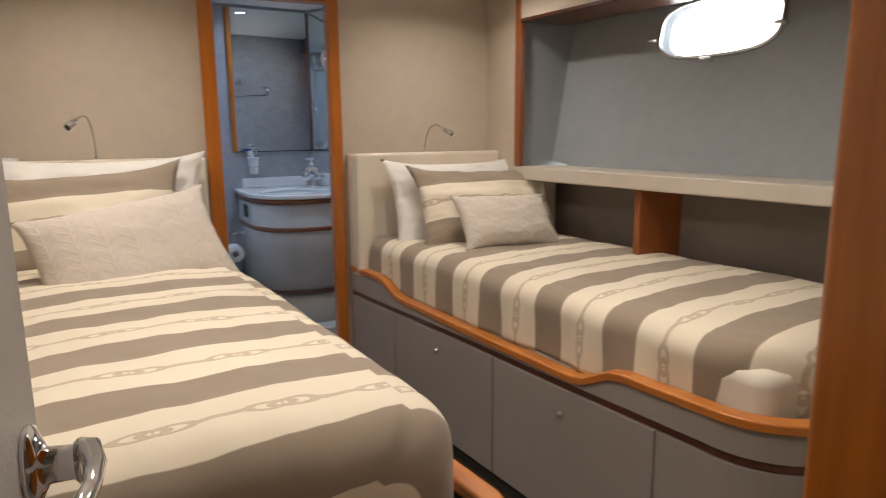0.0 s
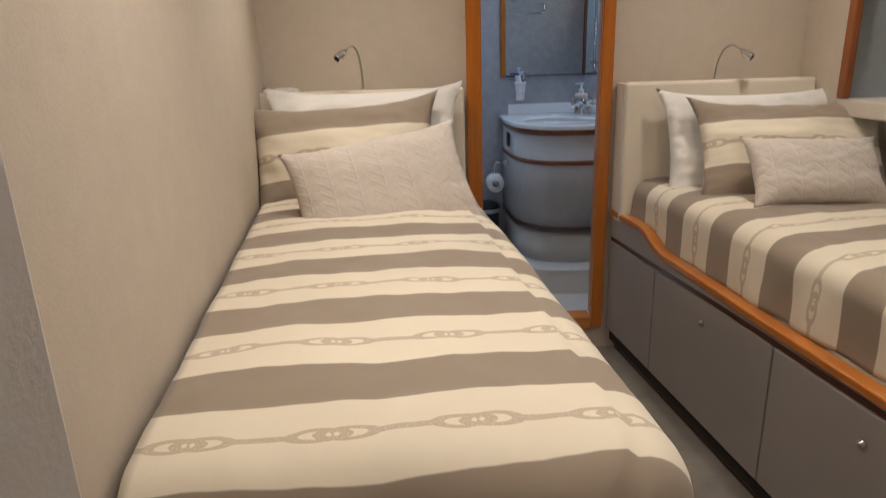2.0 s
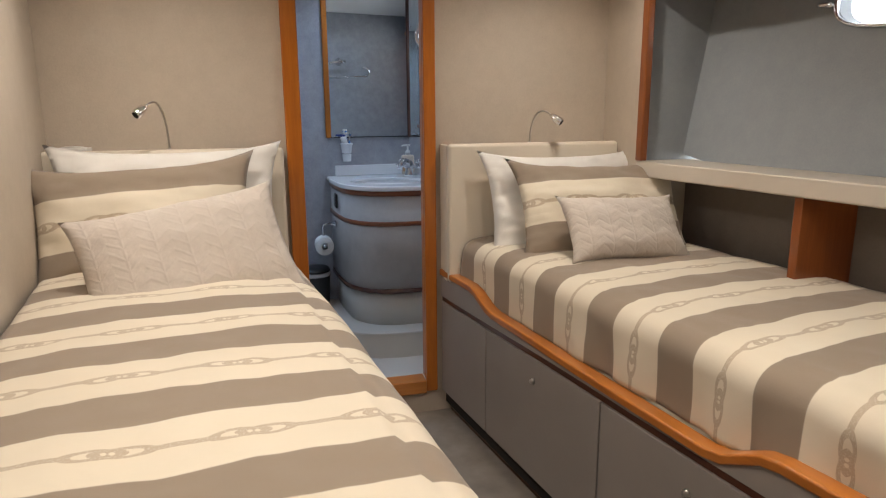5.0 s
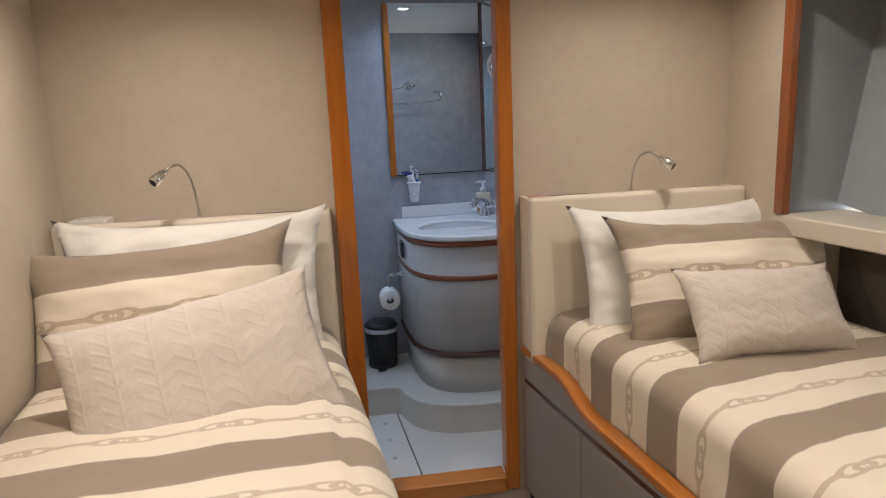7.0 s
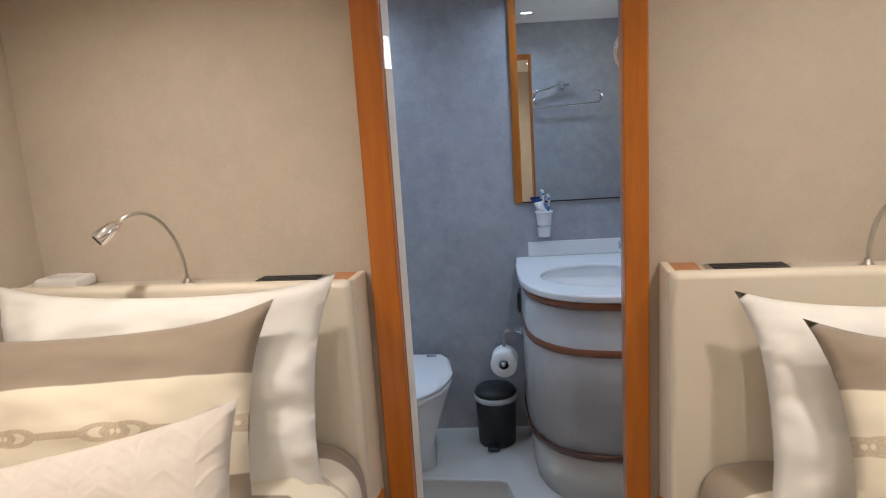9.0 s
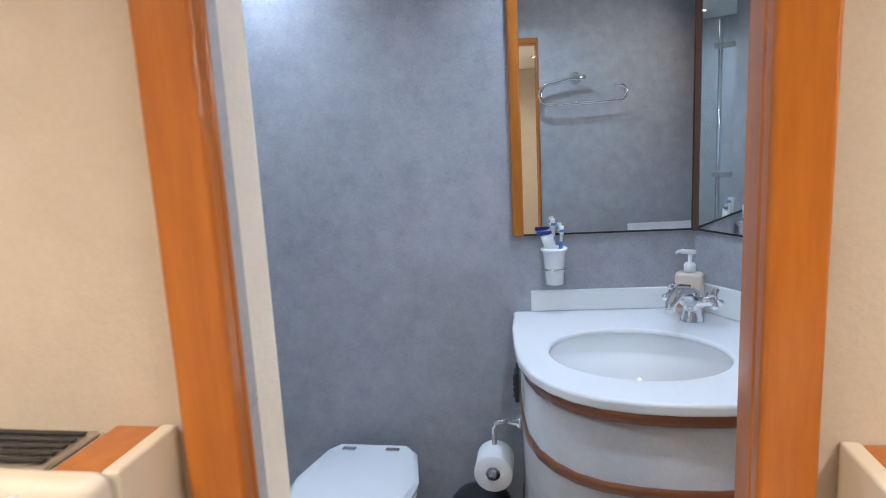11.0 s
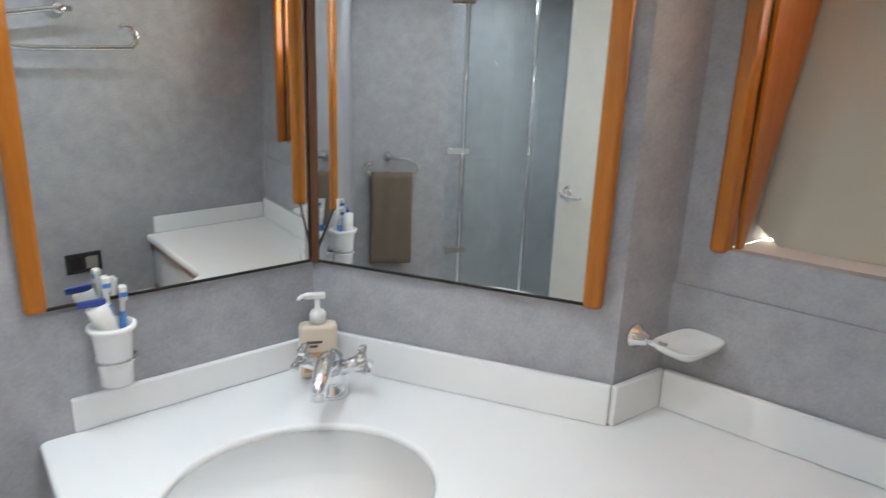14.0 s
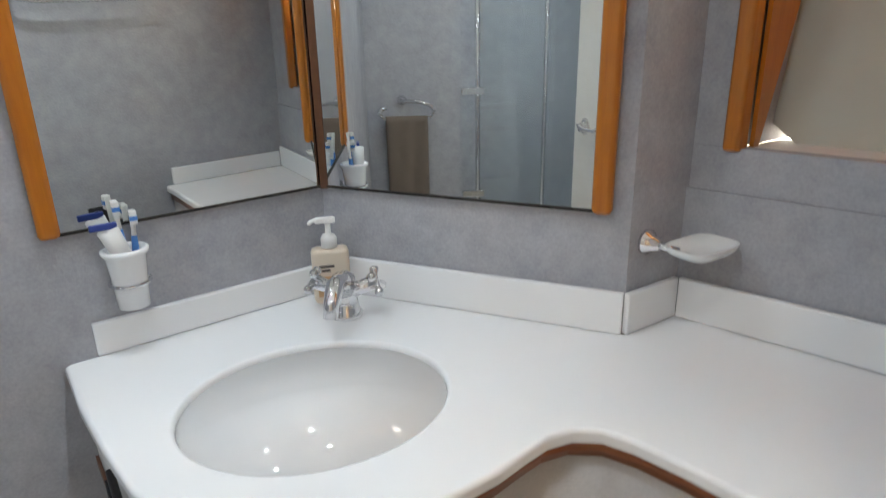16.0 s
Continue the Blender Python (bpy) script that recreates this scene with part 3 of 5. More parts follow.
def headboard(u0, u1, label):
    hb = thing("headboard", label, "headboard", ((u0 + u1) / 2, -0.06, 0.70), "headboards")
    part("pad", box(B(), u0, u1, -0.125, -0.085, 0.66, 1.262), M_CREAM, hb, "cream padded panel", bevel=0.016)
    part("side_cheek", box(B(), u0 + 0.001, u0 + 0.02, -0.0845, 0.0195, 0.66, 1.255), M_CREAM, hb, bevel=0.004)
    part("side_cheek", box(B(), u1 - 0.02, u1 - 0.001, -0.0845, 0.0195, 0.66, 1.255), M_CREAM, hb, bevel=0.004)
    part("top_shelf", box(B(), u0 + 0.0205, u1 - 0.0205, -0.0845, 0.0195, 1.225, 1.243), M_LEDGE, hb, "beige top behind the pad")
    inner = u1 - 0.0205 if u1 < 0 else u0 + 0.0205
    d = -1 if u1 < 0 else 1
    a, b = sorted((inner, inner + d * 0.055))
    part("wood_cap", box(B(), a, b, -0.083, 0.018, 1.2435, 1.252), M_TEAK, hb, "teak cap on the headboard top", bevel=0.002)
    g0, g1 = sorted((inner + d * 0.07, inner + d * 0.24))
    grille = part("vent_frame", box(B(), g0, g1, -0.075, 0.010, 1.2435, 1.249), M_STEEL, hb, "bronze air grille", bevel=0.002)
    for k in range(5):
        y = -0.064 + k * 0.0145
        part("vent_slat", box(B(), g0 + 0.01, g1 - 0.01, y, y + 0.007, 1.2495, 1.2515), M_BLACK, grille)
    return hb


headboard(-1.195, -0.332, "cream leatherette headboard with a grille along its top")
headboard(0.338, 1.133, "cream leatherette headboard standing beside the door frame")


def pillow_mesh(w, h, t, seed, ear=0.03, wrinkle=0.010, flange=0.0):
    """A stuffed pillow lying in its x, z plane, with pinched corners; UV in metres."""
    n = 40
    bm = B()
    uvl = bm.loops.layers.uv.new("UVMap")
    noise.seed_set(seed)
    sheets = []
    for face in (-1, 1):
        rows = []
        for i in range(n + 1):
            row = []
            for k in range(n + 1):
                a, b = 2 * k / n - 1, 2 * i / n - 1
                full = max(0.0, (1 - abs(a) ** 2.6)) ** 0.55 * max(0.0, (1 - abs(b) ** 2.6)) ** 0.55
                pinch = 1 - 0.06 * (1 - b * b) * abs(a) ** 3 * 1.0
                pinch2 = 1 - 0.07 * (1 - a * a) * abs(b) ** 3
                x = a * w / 2 * pinch + ear * (abs(a) * abs(b)) ** 5 * math.copysign(1, a)
                z = b * h / 2 * pinch2 + ear * (abs(a) * abs(b)) ** 5 * math.copysign(1, b)
                wr = wrinkle * (noise.noise(Vector((a * 2.4 + seed, b * 2.4, face))) + 0.55 * noise.noise(Vector((a * 5.5, b * 6.0 + seed, face * 2))))
                edge = max(abs(a), abs(b)) ** 3
                wr += wrinkle * 0.55 * edge * noise.noise(Vector((a * 13, b * 13, seed + face)))
                y = face * (t / 2 * full) + (wr if full > 0 else 0.3 * wr)
                row.append(bm.verts.new((x, y, z)))
            rows.append(row)
        sheets.append(rows)
    for face, rows in zip((-1, 1), sheets):
        for i in range(n):
            for k in range(n):
                idx = ((i, k), (i, k + 1), (i + 1, k + 1), (i + 1, k))
                f = bm.faces.new([rows[a][b] for a, b in idx])
                for lp, (a, b) in zip(f.loops, idx):
                    lp[uvl].uv = ((b / n - 0.5) * w, (a / n - 0.5) * h)
    bmesh.ops.remove_doubles(bm, verts=bm.verts, dist=0.0035)
    return bm


def pillow(name, label, material, w, h, t, at, lean, turn, roll, seed, ear=0.03, wrinkle=0.010, category="pillow"):
    """lean: degrees that its top tips back from upright; turn: about the upright; roll: in its own plane."""
    ob = new(name, mesh_of(name, pillow_mesh(w, h, t, seed, ear, wrinkle), material, smooth=True))
    ob.matrix_world = Matrix.Translation(at) @ Euler((0, 0, radians(turn))).to_matrix().to_4x4() @ Euler((radians(-lean), 0, 0)).to_matrix().to_4x4() @ Euler((0, radians(roll), 0)).to_matrix().to_4x4()
    return tagged(ob, label, category, category + "s")


pillow("pillow", "crumpled white cotton pillow propped against the headboard", M_WHITE_CLOTH, 0.76, 0.46, 0.15, (-0.745, -0.245, 1.045), 14, 0, 0, 11, 0.025, 0.018)
pillow("striped_pillow", "striped cream and taupe pillow leaning on a white pillow", M_SHAM, 0.70, 0.45, 0.16, (-0.80, -0.40, 1.015), 24, 3, -3, 21, 0.03, 0.014, "pillow")
pillow("cushion", "quilted pale taupe cushion leaning on the striped pillow", M_QUILT, 0.60, 0.385, 0.15, (-0.635, -0.735, 0.975), 36, 9, -10, 31, 0.01, 0.007, "cushion")
pillow("pillow", "white cotton pillow propped against the headboard under the ledge", M_WHITE_CLOTH, 0.72, 0.44, 0.14, (0.83, -0.24, 1.005), 18, 2, 0, 12, 0.025, 0.018)
pillow("striped_pillow", "striped cream and taupe pillow beside the cream ledge", M_SHAM, 0.70, 0.41, 0.15, (0.90, -0.41, 1.00), 30, -3, 1, 22, 0.03, 0.014, "pillow")
pillow("cushion", "quilted pale taupe cushion on the berth beside the ledge", M_QUILT, 0.47, 0.27, 0.13, (0.88, -0.62, 0.965), 40, 0, 2, 32, 0.01, 0.007, "cushion")


def reading_lamp(base, tip, up, group_label):
    lamp = thing("reading_lamp", group_label, "lamp", base, "reading lamps")
    b, t = Vector(base), Vector(tip)
    part("foot", turned(B(), [(0.016, 0), (0.016, 0.006), (0.009, 0.012), (0.007, 0.02)], Matrix.Translation(b), 20), M_STEEL, lamp, smooth=True)
    pts = []
    c1, c2 = b + Vector((0, 0, up)), t + Vector(((b.x - t.x) * 0.9, 0.03, 0.05))
    for k in range(19):
        f = k / 18
        pts.append((1 - f) ** 3 * (b + Vector((0, 0, 0.015))) + 3 * (1 - f) ** 2 * f * c1 + 3 * (1 - f) * f * f * c2 + f ** 3 * t)
    part("gooseneck", tube(B(), pts, 0.0042, 10), M_STEEL, lamp, "flexible steel gooseneck", smooth=True)
    way = (pts[-1] - pts[-3]).normalized()
    head = part("head", tube(B(), [t - way * 0.004, t + way * 0.012, t + way * 0.03, t + way * 0.052, t + way * 0.055], [0.006, 0.013, 0.016, 0.0175, 0.016], 20), M_CHROME, lamp, "chrome bullet head", smooth=True)
    part("lens", tube(B(), [t + way * 0.0552, t + way * 0.057], [0.0125, 0.0125], 18), M_DARK, head, "dark unlit lens")
    return lamp


reading_lamp((-0.755, -0.045, 1.243), (-0.800, -0.20, 1.420), 0.15, "unlit chrome reading lamp on a bent gooseneck above the headboard")
reading_lamp((0.735, -0.045, 1.243), (0.785, -0.155, 1.378), 0.12, "unlit chrome reading lamp with its head turned down")
remote = thing("thermostat_box", "small white plastic box lying on the headboard", "box", (-1.09, -0.03, 1.243))
part("body", box(B(), -1.15, -1.035, -0.07, 0.01, 1.2435, 1.272), M_PUMP, remote, bevel=0.008)
part("button", box(B(), -1.125, -1.06, -0.05, -0.01, 1.2722, 1.276), M_PUMP, remote, bevel=0.001)

# cabin door, folded back beside the entrance
door = tagged(thing("cabin_door", "open taupe covered cabin door with a chrome handle", "door", (-0.62, -2.9, 0.0)), kind="")
leaf_m = Matrix.Translation((-0.690, -2.50, 0)) @ Euler((0, 0, radians(-8))).to_matrix().to_4x4()
bm = box(B(), -0.04, 0.0, -0.62, 0.0, 0.02, 2.02)
bm.transform(leaf_m)
leaf = part("leaf", bm, M_DOOR, door, "taupe fabric covered leaf", bevel=0.004)
HZ = 1.105


def lever(parent, m, z, flip=1):
    bm = B()
    turned(bm, [(0.0, 0), (0.022, 0), (0.022, 0.005), (0.015, 0.010), (0.010, 0.014), (0.009, 0.032), (0.012, 0.036)], Matrix.Translation((0, 0, z)) @ Euler((0, radians(90), 0)).to_matrix().to_4x4(), 24, 1.6, 1.0)
    bm.transform(m)
    h = part("door_handle", bm, M_CHROME, parent, "polished chrome lever handle", smooth=True)
    bm = B()
    tube(bm, [(0.036, 0, z + 0.012), (0.044, 0, z + 0.010), (0.050, -0.012 * flip, z + 0.002), (0.052, -0.035 * flip, z - 0.004), (0.050, -0.075 * flip, z - 0.006), (0.046, -0.10 * flip, z + 0.002)], [0.008, 0.010, 0.009, 0.007, 0.009, 0.006], 14)
    bm.transform(m)
    part("lever", bm, M_CHROME, h, smooth=True)


lever(leaf, leaf_m @ Matrix.Translation((0.0, -0.035, 0)), HZ)


def downlight(x, y, watts, color, lamp_mat, group, label):
    dl = thing("downlight", label, "ceiling light", (x, y, CEIL), group)
    part("bezel", turned(B(), [(0.030, 0.0), (0.042, 0.0), (0.042, -0.004), (0.036, -0.007), (0.030, -0.006), (0.030, 0.0)], Matrix.Translation((x, y, CEIL - 0.0005)), 28), M_CHROME, dl, smooth=True)
    part("lens", turned(B(), [(0.029, -0.0035), (0.029, -0.002)], Matrix.Translation((x, y, CEIL - 0.0005)), 24), lamp_mat, dl, "lit lens")
    lamp = new("downlight_lamp", bpy.data.lights.new("downlight_lamp", "AREA"))
    lamp.data.shape, lamp.data.size, lamp.data.energy, lamp.data.color = "DISK", 0.06, watts, color
    lamp.data.spread = radians(150)
    lamp.matrix_world = pose(x, y, CEIL - 0.012)
    return dl


for x, y, watts in ADDED_CABIN_LAMPS:
    downlight(x, y, watts, WARM, M_WARMLAMP, "cabin downlights", "unseen warm downlight added to light the cabin")

# ------------------------------------------------------------------ bathroom: the large structure
PLAT, BFLOOR, TOP = 0.20, 0.05, 1.0
MA, MC, MR = Vector((-0.034, 1.360)), Vector((0.507, 1.405)), Vector((0.830, 0.878))  # plan of the two mirrors
OC = Vector((0.858, 0.850))  # outer corner past the second mirror


def hull_x(y):
    return 1.010 + (0.862 - y) * 0.23


def wall_slab(bm, a, b, thick, z0, z1):
    """An upright slab from a to b in plan, thick to the left of its way."""
    d = (Vector(b) - Vector(a)).normalized()
    n = Vector((-d.y, d.x)) * thick
    return prism(bm, [tuple(a), tuple(b), tuple(Vector(b) + n), tuple(Vector(a) + n)], z0, z1)


BCEIL = 2.17
WL = Vector((-1.70, 1.360 - 1.666 * 0.083))
structure("floor_bath", box(B(), -1.75, 1.5, 0.0805, 1.7, -0.02, BFLOOR), M_GEL, "white moulded bathroom floor")
structure("wall_bath_north", wall_slab(B(), WL, MC + (MC - MA) * 0.05, 0.06, 0.0, BCEIL), M_BATH, "blue-grey mottled bathroom wall")
structure("wall_bath_diagonal", wall_slab(B(), MC, OC, 0.05, 0.0, BCEIL), M_BATH, "blue-grey mottled wall behind the angled mirror")
structure("wall_bath_return", wall_slab(B(), OC, (1.15, 0.850), 0.05, 0.0, BCEIL), M_BATH, "blue-grey mottled return wall by the soap dish")
structure("wall_bath_west", box(B(), -1.75, -1.70, 0.0705, 1.40, 0.0, BCEIL), M_BATH, "grey mottled wall of the shower")
structure("wall_bath_wc", box(B(), -1.25, -1.20, 0.815, 1.40, 0.0, BCEIL), M_BATH, "grey mottled wall between toilet and shower")
structure("ceiling_bath", box(B(), -1.75, 1.6, 0.0705, 1.7, BCEIL, BCEIL + 0.08), M_CEIL, "white bathroom headlining")

# step up to the platform, with a rounded nose
nose = [(-1.1995, 0.90), (-0.12, 0.90), (-0.085, 0.885)] + [(-0.075 + 0.0, 0.86), (-0.06, 0.80), (-0.02, 0.72), (0.05, 0.655), (0.15, 0.615), (0.28, 0.60), (0.62, 0.60)]
structure("platform", prism(B(), nose + [(0.9, 0.6), (0.9, 1.5), (-1.1995, 1.5)], 0.0, PLAT - 0.012), M_GEL_EDGE, "white moulded platform with a curved riser", 0.004)
structure("platform_top", prism(B(), [(x, y - 0.010) for x, y in nose] + [(0.9, 0.59), (0.9, 1.5), (-1.1995, 1.5)], PLAT - 0.0115, PLAT), M_GEL, "white non-slip platform top", 0.004)

hatch = thing("floor_hatch", "white floor hatch with a row of round screw caps", "hatch", (-0.25, 0.5, BFLOOR))
part("panel", prism(B(), [(-0.62, 0.155), (-0.035, 0.155), (-0.105, 0.885), (-0.62, 0.885)], BFLOOR + 0.0005, BFLOOR + 0.006), M_GEL, hatch, bevel=0.002)
part("seam", prism(B(), [(-0.034, 0.150), (-0.028, 0.150), (-0.099, 0.890), (-0.104, 0.890)], BFLOOR + 0.0005, BFLOOR + 0.0035), M_INK, hatch, "dark seam")
for k in range(4):
    f = k / 3
    part("screw_cap", turned(B(), [(0.011, 0), (0.011, 0.002), (0.008, 0.003)], Matrix.Translation((-0.135 - 0.035 * f, 0.26 + 0.52 * f, BFLOOR + 0.0062)), 18), M_STEEL, hatch, "grey screw cap")


def bath_hull(y, z, depth):
    return (hull_x(y) + 0.115 + (z - 1.345) * 0.16 + depth, y, z)


# hull side: lower wall with a little step, window box, pelmet with louvres
structure("wall_bath_hull_low", wall_slab(B(), (hull_x(0.87), 0.87), (hull_x(0.0715), 0.0715), 0.04, 0.0, 1.262), M_BATH, "blue-grey mottled lower wall of the ship's side")
structure("wall_bath_hull_mid", wall_slab(B(), (hull_x(0.87) + 0.008, 0.87), (hull_x(0.0715) + 0.008, 0.0715), 0.034, 1.2625, 1.345), M_BATH, "blue-grey mottled band under the window")
structure("wall_bath_hull_pier", prism(B(), [(hull_x(0.775) + 0.008, 0.775), (hull_x(0.775) + 0.5, 0.775), (hull_x(0.87) + 0.5, 0.8495), (hull_x(0.8495) + 0.008, 0.8495)], 1.3455, BCEIL), M_BATH, "blue-grey mottled pier beside the window")
structure("wall_bath_hull_pier_south", prism(B(), [(hull_x(0.0715) + 0.008, 0.0715), (hull_x(0.26) + 0.008, 0.26), (hull_x(0.26) + 0.5, 0.26), (hull_x(0.0715) + 0.5, 0.0715)], 1.3455, BCEIL), M_BATH, "blue-grey mottled pier near the door wall")
BHOLE, BHALF = (0.463, 1.845), (0.180, 0.145)
structure("wall_bath_hull_window", holed_panel(B(), bath_hull, (0.2605, 0.7745, 1.3455, BCEIL), BHOLE, BHALF, 0.05), painted("window_lining", (0.46, 0.44, 0.37), 0.5, 0.05, 0.1), "pale olive lining round the porthole")
porthole("window_2", bath_hull, BHOLE, BHALF, "oval bathroom porthole full of white daylight")
structure("window_sill_bath", prism(B(), [(hull_x(0.80) + 0.042, 0.7745), (hull_x(0.26) + 0.042, 0.2605), (hull_x(0.26) + 0.16, 0.2605), (hull_x(0.80) + 0.16, 0.7745)], 1.335, 1.3452), M_GEL, "white sill inside the window box")
wt = tagged(thing("window_trim", "varnished teak trim of the window box", "trim", (1.05, 0.8, 1.35)), kind="structure")
for y in (0.765, 0.245):
    part("upright", prism(B(), [(hull_x(y) - 0.004, y), (hull_x(y + 0.03) - 0.004, y + 0.03), (hull_x(y + 0.03) + 0.03, y + 0.03), (hull_x(y) + 0.03, y)], 1.338, 2.019), M_TEAK, wt, "rounded teak upright", bevel=0.008)
for y0, y1 in ((0.7645, 0.756),):
    bm = B()
    vs = [bm.verts.new(p) for p in (
        (hull_x(y0) + 0.03, y0, 1.346), (hull_x(y0) + 0.03, y1, 1.346), (hull_x(y0) + 0.045, y1, 1.346), (hull_x(y0) + 0.045, y0, 1.346),
        (hull_x(y0) + 0.03, y0, 2.018), (hull_x(y0) + 0.03, y1, 2.018), (hull_x(y0) + 0.24, y1, 2.018), (hull_x(y0) + 0.24, y0, 2.018))]
    for q in ((0, 3, 2, 1), (4, 5, 6, 7), (0, 1, 5, 4), (1, 2, 6, 5), (2, 3, 7, 6), (3, 0, 4, 7)):
        bm.faces.new([vs[i] for i in q])
    part("cheek", bm, M_TEAK, wt, "wedge-shaped teak cheek")
cx0, cx1 = hull_x(0.2605) + 0.031, hull_x(0.2605) + 0.20
field = part("cheek", box(B(), cx0, cx1, 0.2762, 0.286, 1.346, 2.018), M_TEAK, wt, "teak cheek with a raised rounded field", bevel=0.003)
mid, half_w = cx0 + 0.058, 0.040
outline = [(mid + half_w * math.cos(a), 1.455 + half_w * math.sin(a)) for a in (math.pi + math.pi * k / 12 for k in range(13))]
outline += [(mid + half_w * math.cos(a), 1.945 + half_w * math.sin(a)) for a in (math.pi * k / 12 for k in range(13))]
bm = prism(B(), outline, 0.0, 0.007)
bm.transform(Matrix(((1, 0, 0, 0), (0, 0, 1, 0.2862), (0, 1, 0, 0), (0, 0, 0, 1))))
part("raised_field", bm, M_TEAK, field, "raised teak field with rounded ends", bevel=0.003)
pel = tagged(thing("louvre_pelmet", "teak pelmet with dark louvre slats over the window", "pelmet", (1.0, 0.5, 1.97)), kind="structure")
part("board", prism(B(), [(hull_x(0.8495) - 0.17, 0.8495), (hull_x(0.0715) - 0.17, 0.0715), (hull_x(0.0715) + 0.35, 0.0715), (hull_x(0.8495) + 0.30, 0.8495)], 2.020, 2.044), M_TEAK_H, pel, "teak soffit board", bevel=0.005)
part("backing", prism(B(), [(hull_x(0.8495) - 0.13, 0.8490), (hull_x(0.0715) - 0.13, 0.0720), (hull_x(0.0715) + 0.1, 0.0720), (hull_x(0.8495) + 0.1, 0.8490)], 2.0445, BCEIL), M_DARK, pel, "dark louvre backing")
for k in range(6):
    z = 2.049 + k * 0.020
    part("slat", prism(B(), [(hull_x(0.8495) - 0.160, 0.8485), (hull_x(0.0715) - 0.160, 0.0725), (hull_x(0.0715) - 0.1305, 0.0725), (hull_x(0.8495) - 0.1305, 0.8485)], z, z + 0.011), M_MAHOG, pel, "dark wood louvre slat")

# ------------------------------------------------------------------ mirrors


def wall_mirror(name, a, b, z0, z1, trim_at_a, trim_at_b, label):
    d = (b - a).normalized()
    n = Vector((d.y, -d.x))  # into the room
    mir = tagged(thing(name, label, "mirror", (*((a + b) / 2), z0), "bathroom mirrors"))
    bm = B()
    t = 0.006
    prism(bm, [tuple(a + n * 0.001), tuple(b + n * 0.001), tuple(b + n * t), tuple(a + n * t)], z0, z1)
    part("silvered_glass", bm, M_MIRROR, mir, "clean silvered glass")
    if trim_at_a:
        bm = prism(B(), [tuple(a - d * 0.026), tuple(a + d * 0.008), tuple(a + d * 0.008 + n * 0.018), tuple(a - d * 0.026 + n * 0.018)], z0 - 0.004, z1)
        part("upright", bm, M_TEAK, mir, "rounded teak upright", bevel=0.012)
    if trim_at_b:
        bm = prism(B(), [tuple(b - d * 0.030), tuple(b + d * 0.008), tuple(b + d * 0.008 + n * 0.026), tuple(b - d * 0.030 + n * 0.026)], z0 - 0.004, z1)
        part("upright", bm, M_TEAK, mir, "rounded teak upright", bevel=0.012)
    part("lower_edge", prism(B(), [tuple(a + n * 0.0062), tuple(b + n * 0.0062), tuple(b + n * 0.0085), tuple(a + n * 0.0085)], z0 - 0.002, z0 + 0.003), M_DARK, mir, "dark lower edge")
    return mir


wall_mirror("wall_mirror", MA + Vector((0.026, 0)), MC - (MC - MA).normalized() * 0.006, 1.240, 2.15, True, False, "tall mirror with a teak edge above the basin")
wall_mirror("wall_mirror", MC + (MR - MC).normalized() * 0.006, MR, 1.240, 2.15, False, True, "angled mirror with a teak edge beside the basin")
joint = wall_slab(B(), MC + Vector((-0.010, -0.014)), MC + Vector((0.004, -0.020)), 0.004, 1.236, 2.15)
structure("trim_mirror_joint", joint, M_MAHOG, "dark strip between the two mirrors")

# ------------------------------------------------------------------ worktop, basin and vanity
FRONT = [(-0.040, 1.352), (-0.035, 1.20), (-0.022, 1.05), (-0.005, 0.93), (0.025, 0.845), (0.065, 0.782), (0.115, 0.733), (0.175, 0.700), (0.25, 0.680), (0.33, 0.672), (0.41, 0.674), (0.47, 0.684), (0.515, 0.690), (0.555, 0.682), (0.588, 0.655), (0.605, 0.610), (0.618, 0.54), (0.628, 0.45), (0.645, 0.30), (0.660, 0.20), (0.672, 0.0725)]
BACK = [(hull_x(0.0725) - 0.001, 0.0725), (1.009, 0.849), (0.859, 0.849), (0.507, 1.402)]
SINK = (0.287, 0.992)


def inside_poly(outline, d):
    return shifted(outline, d)


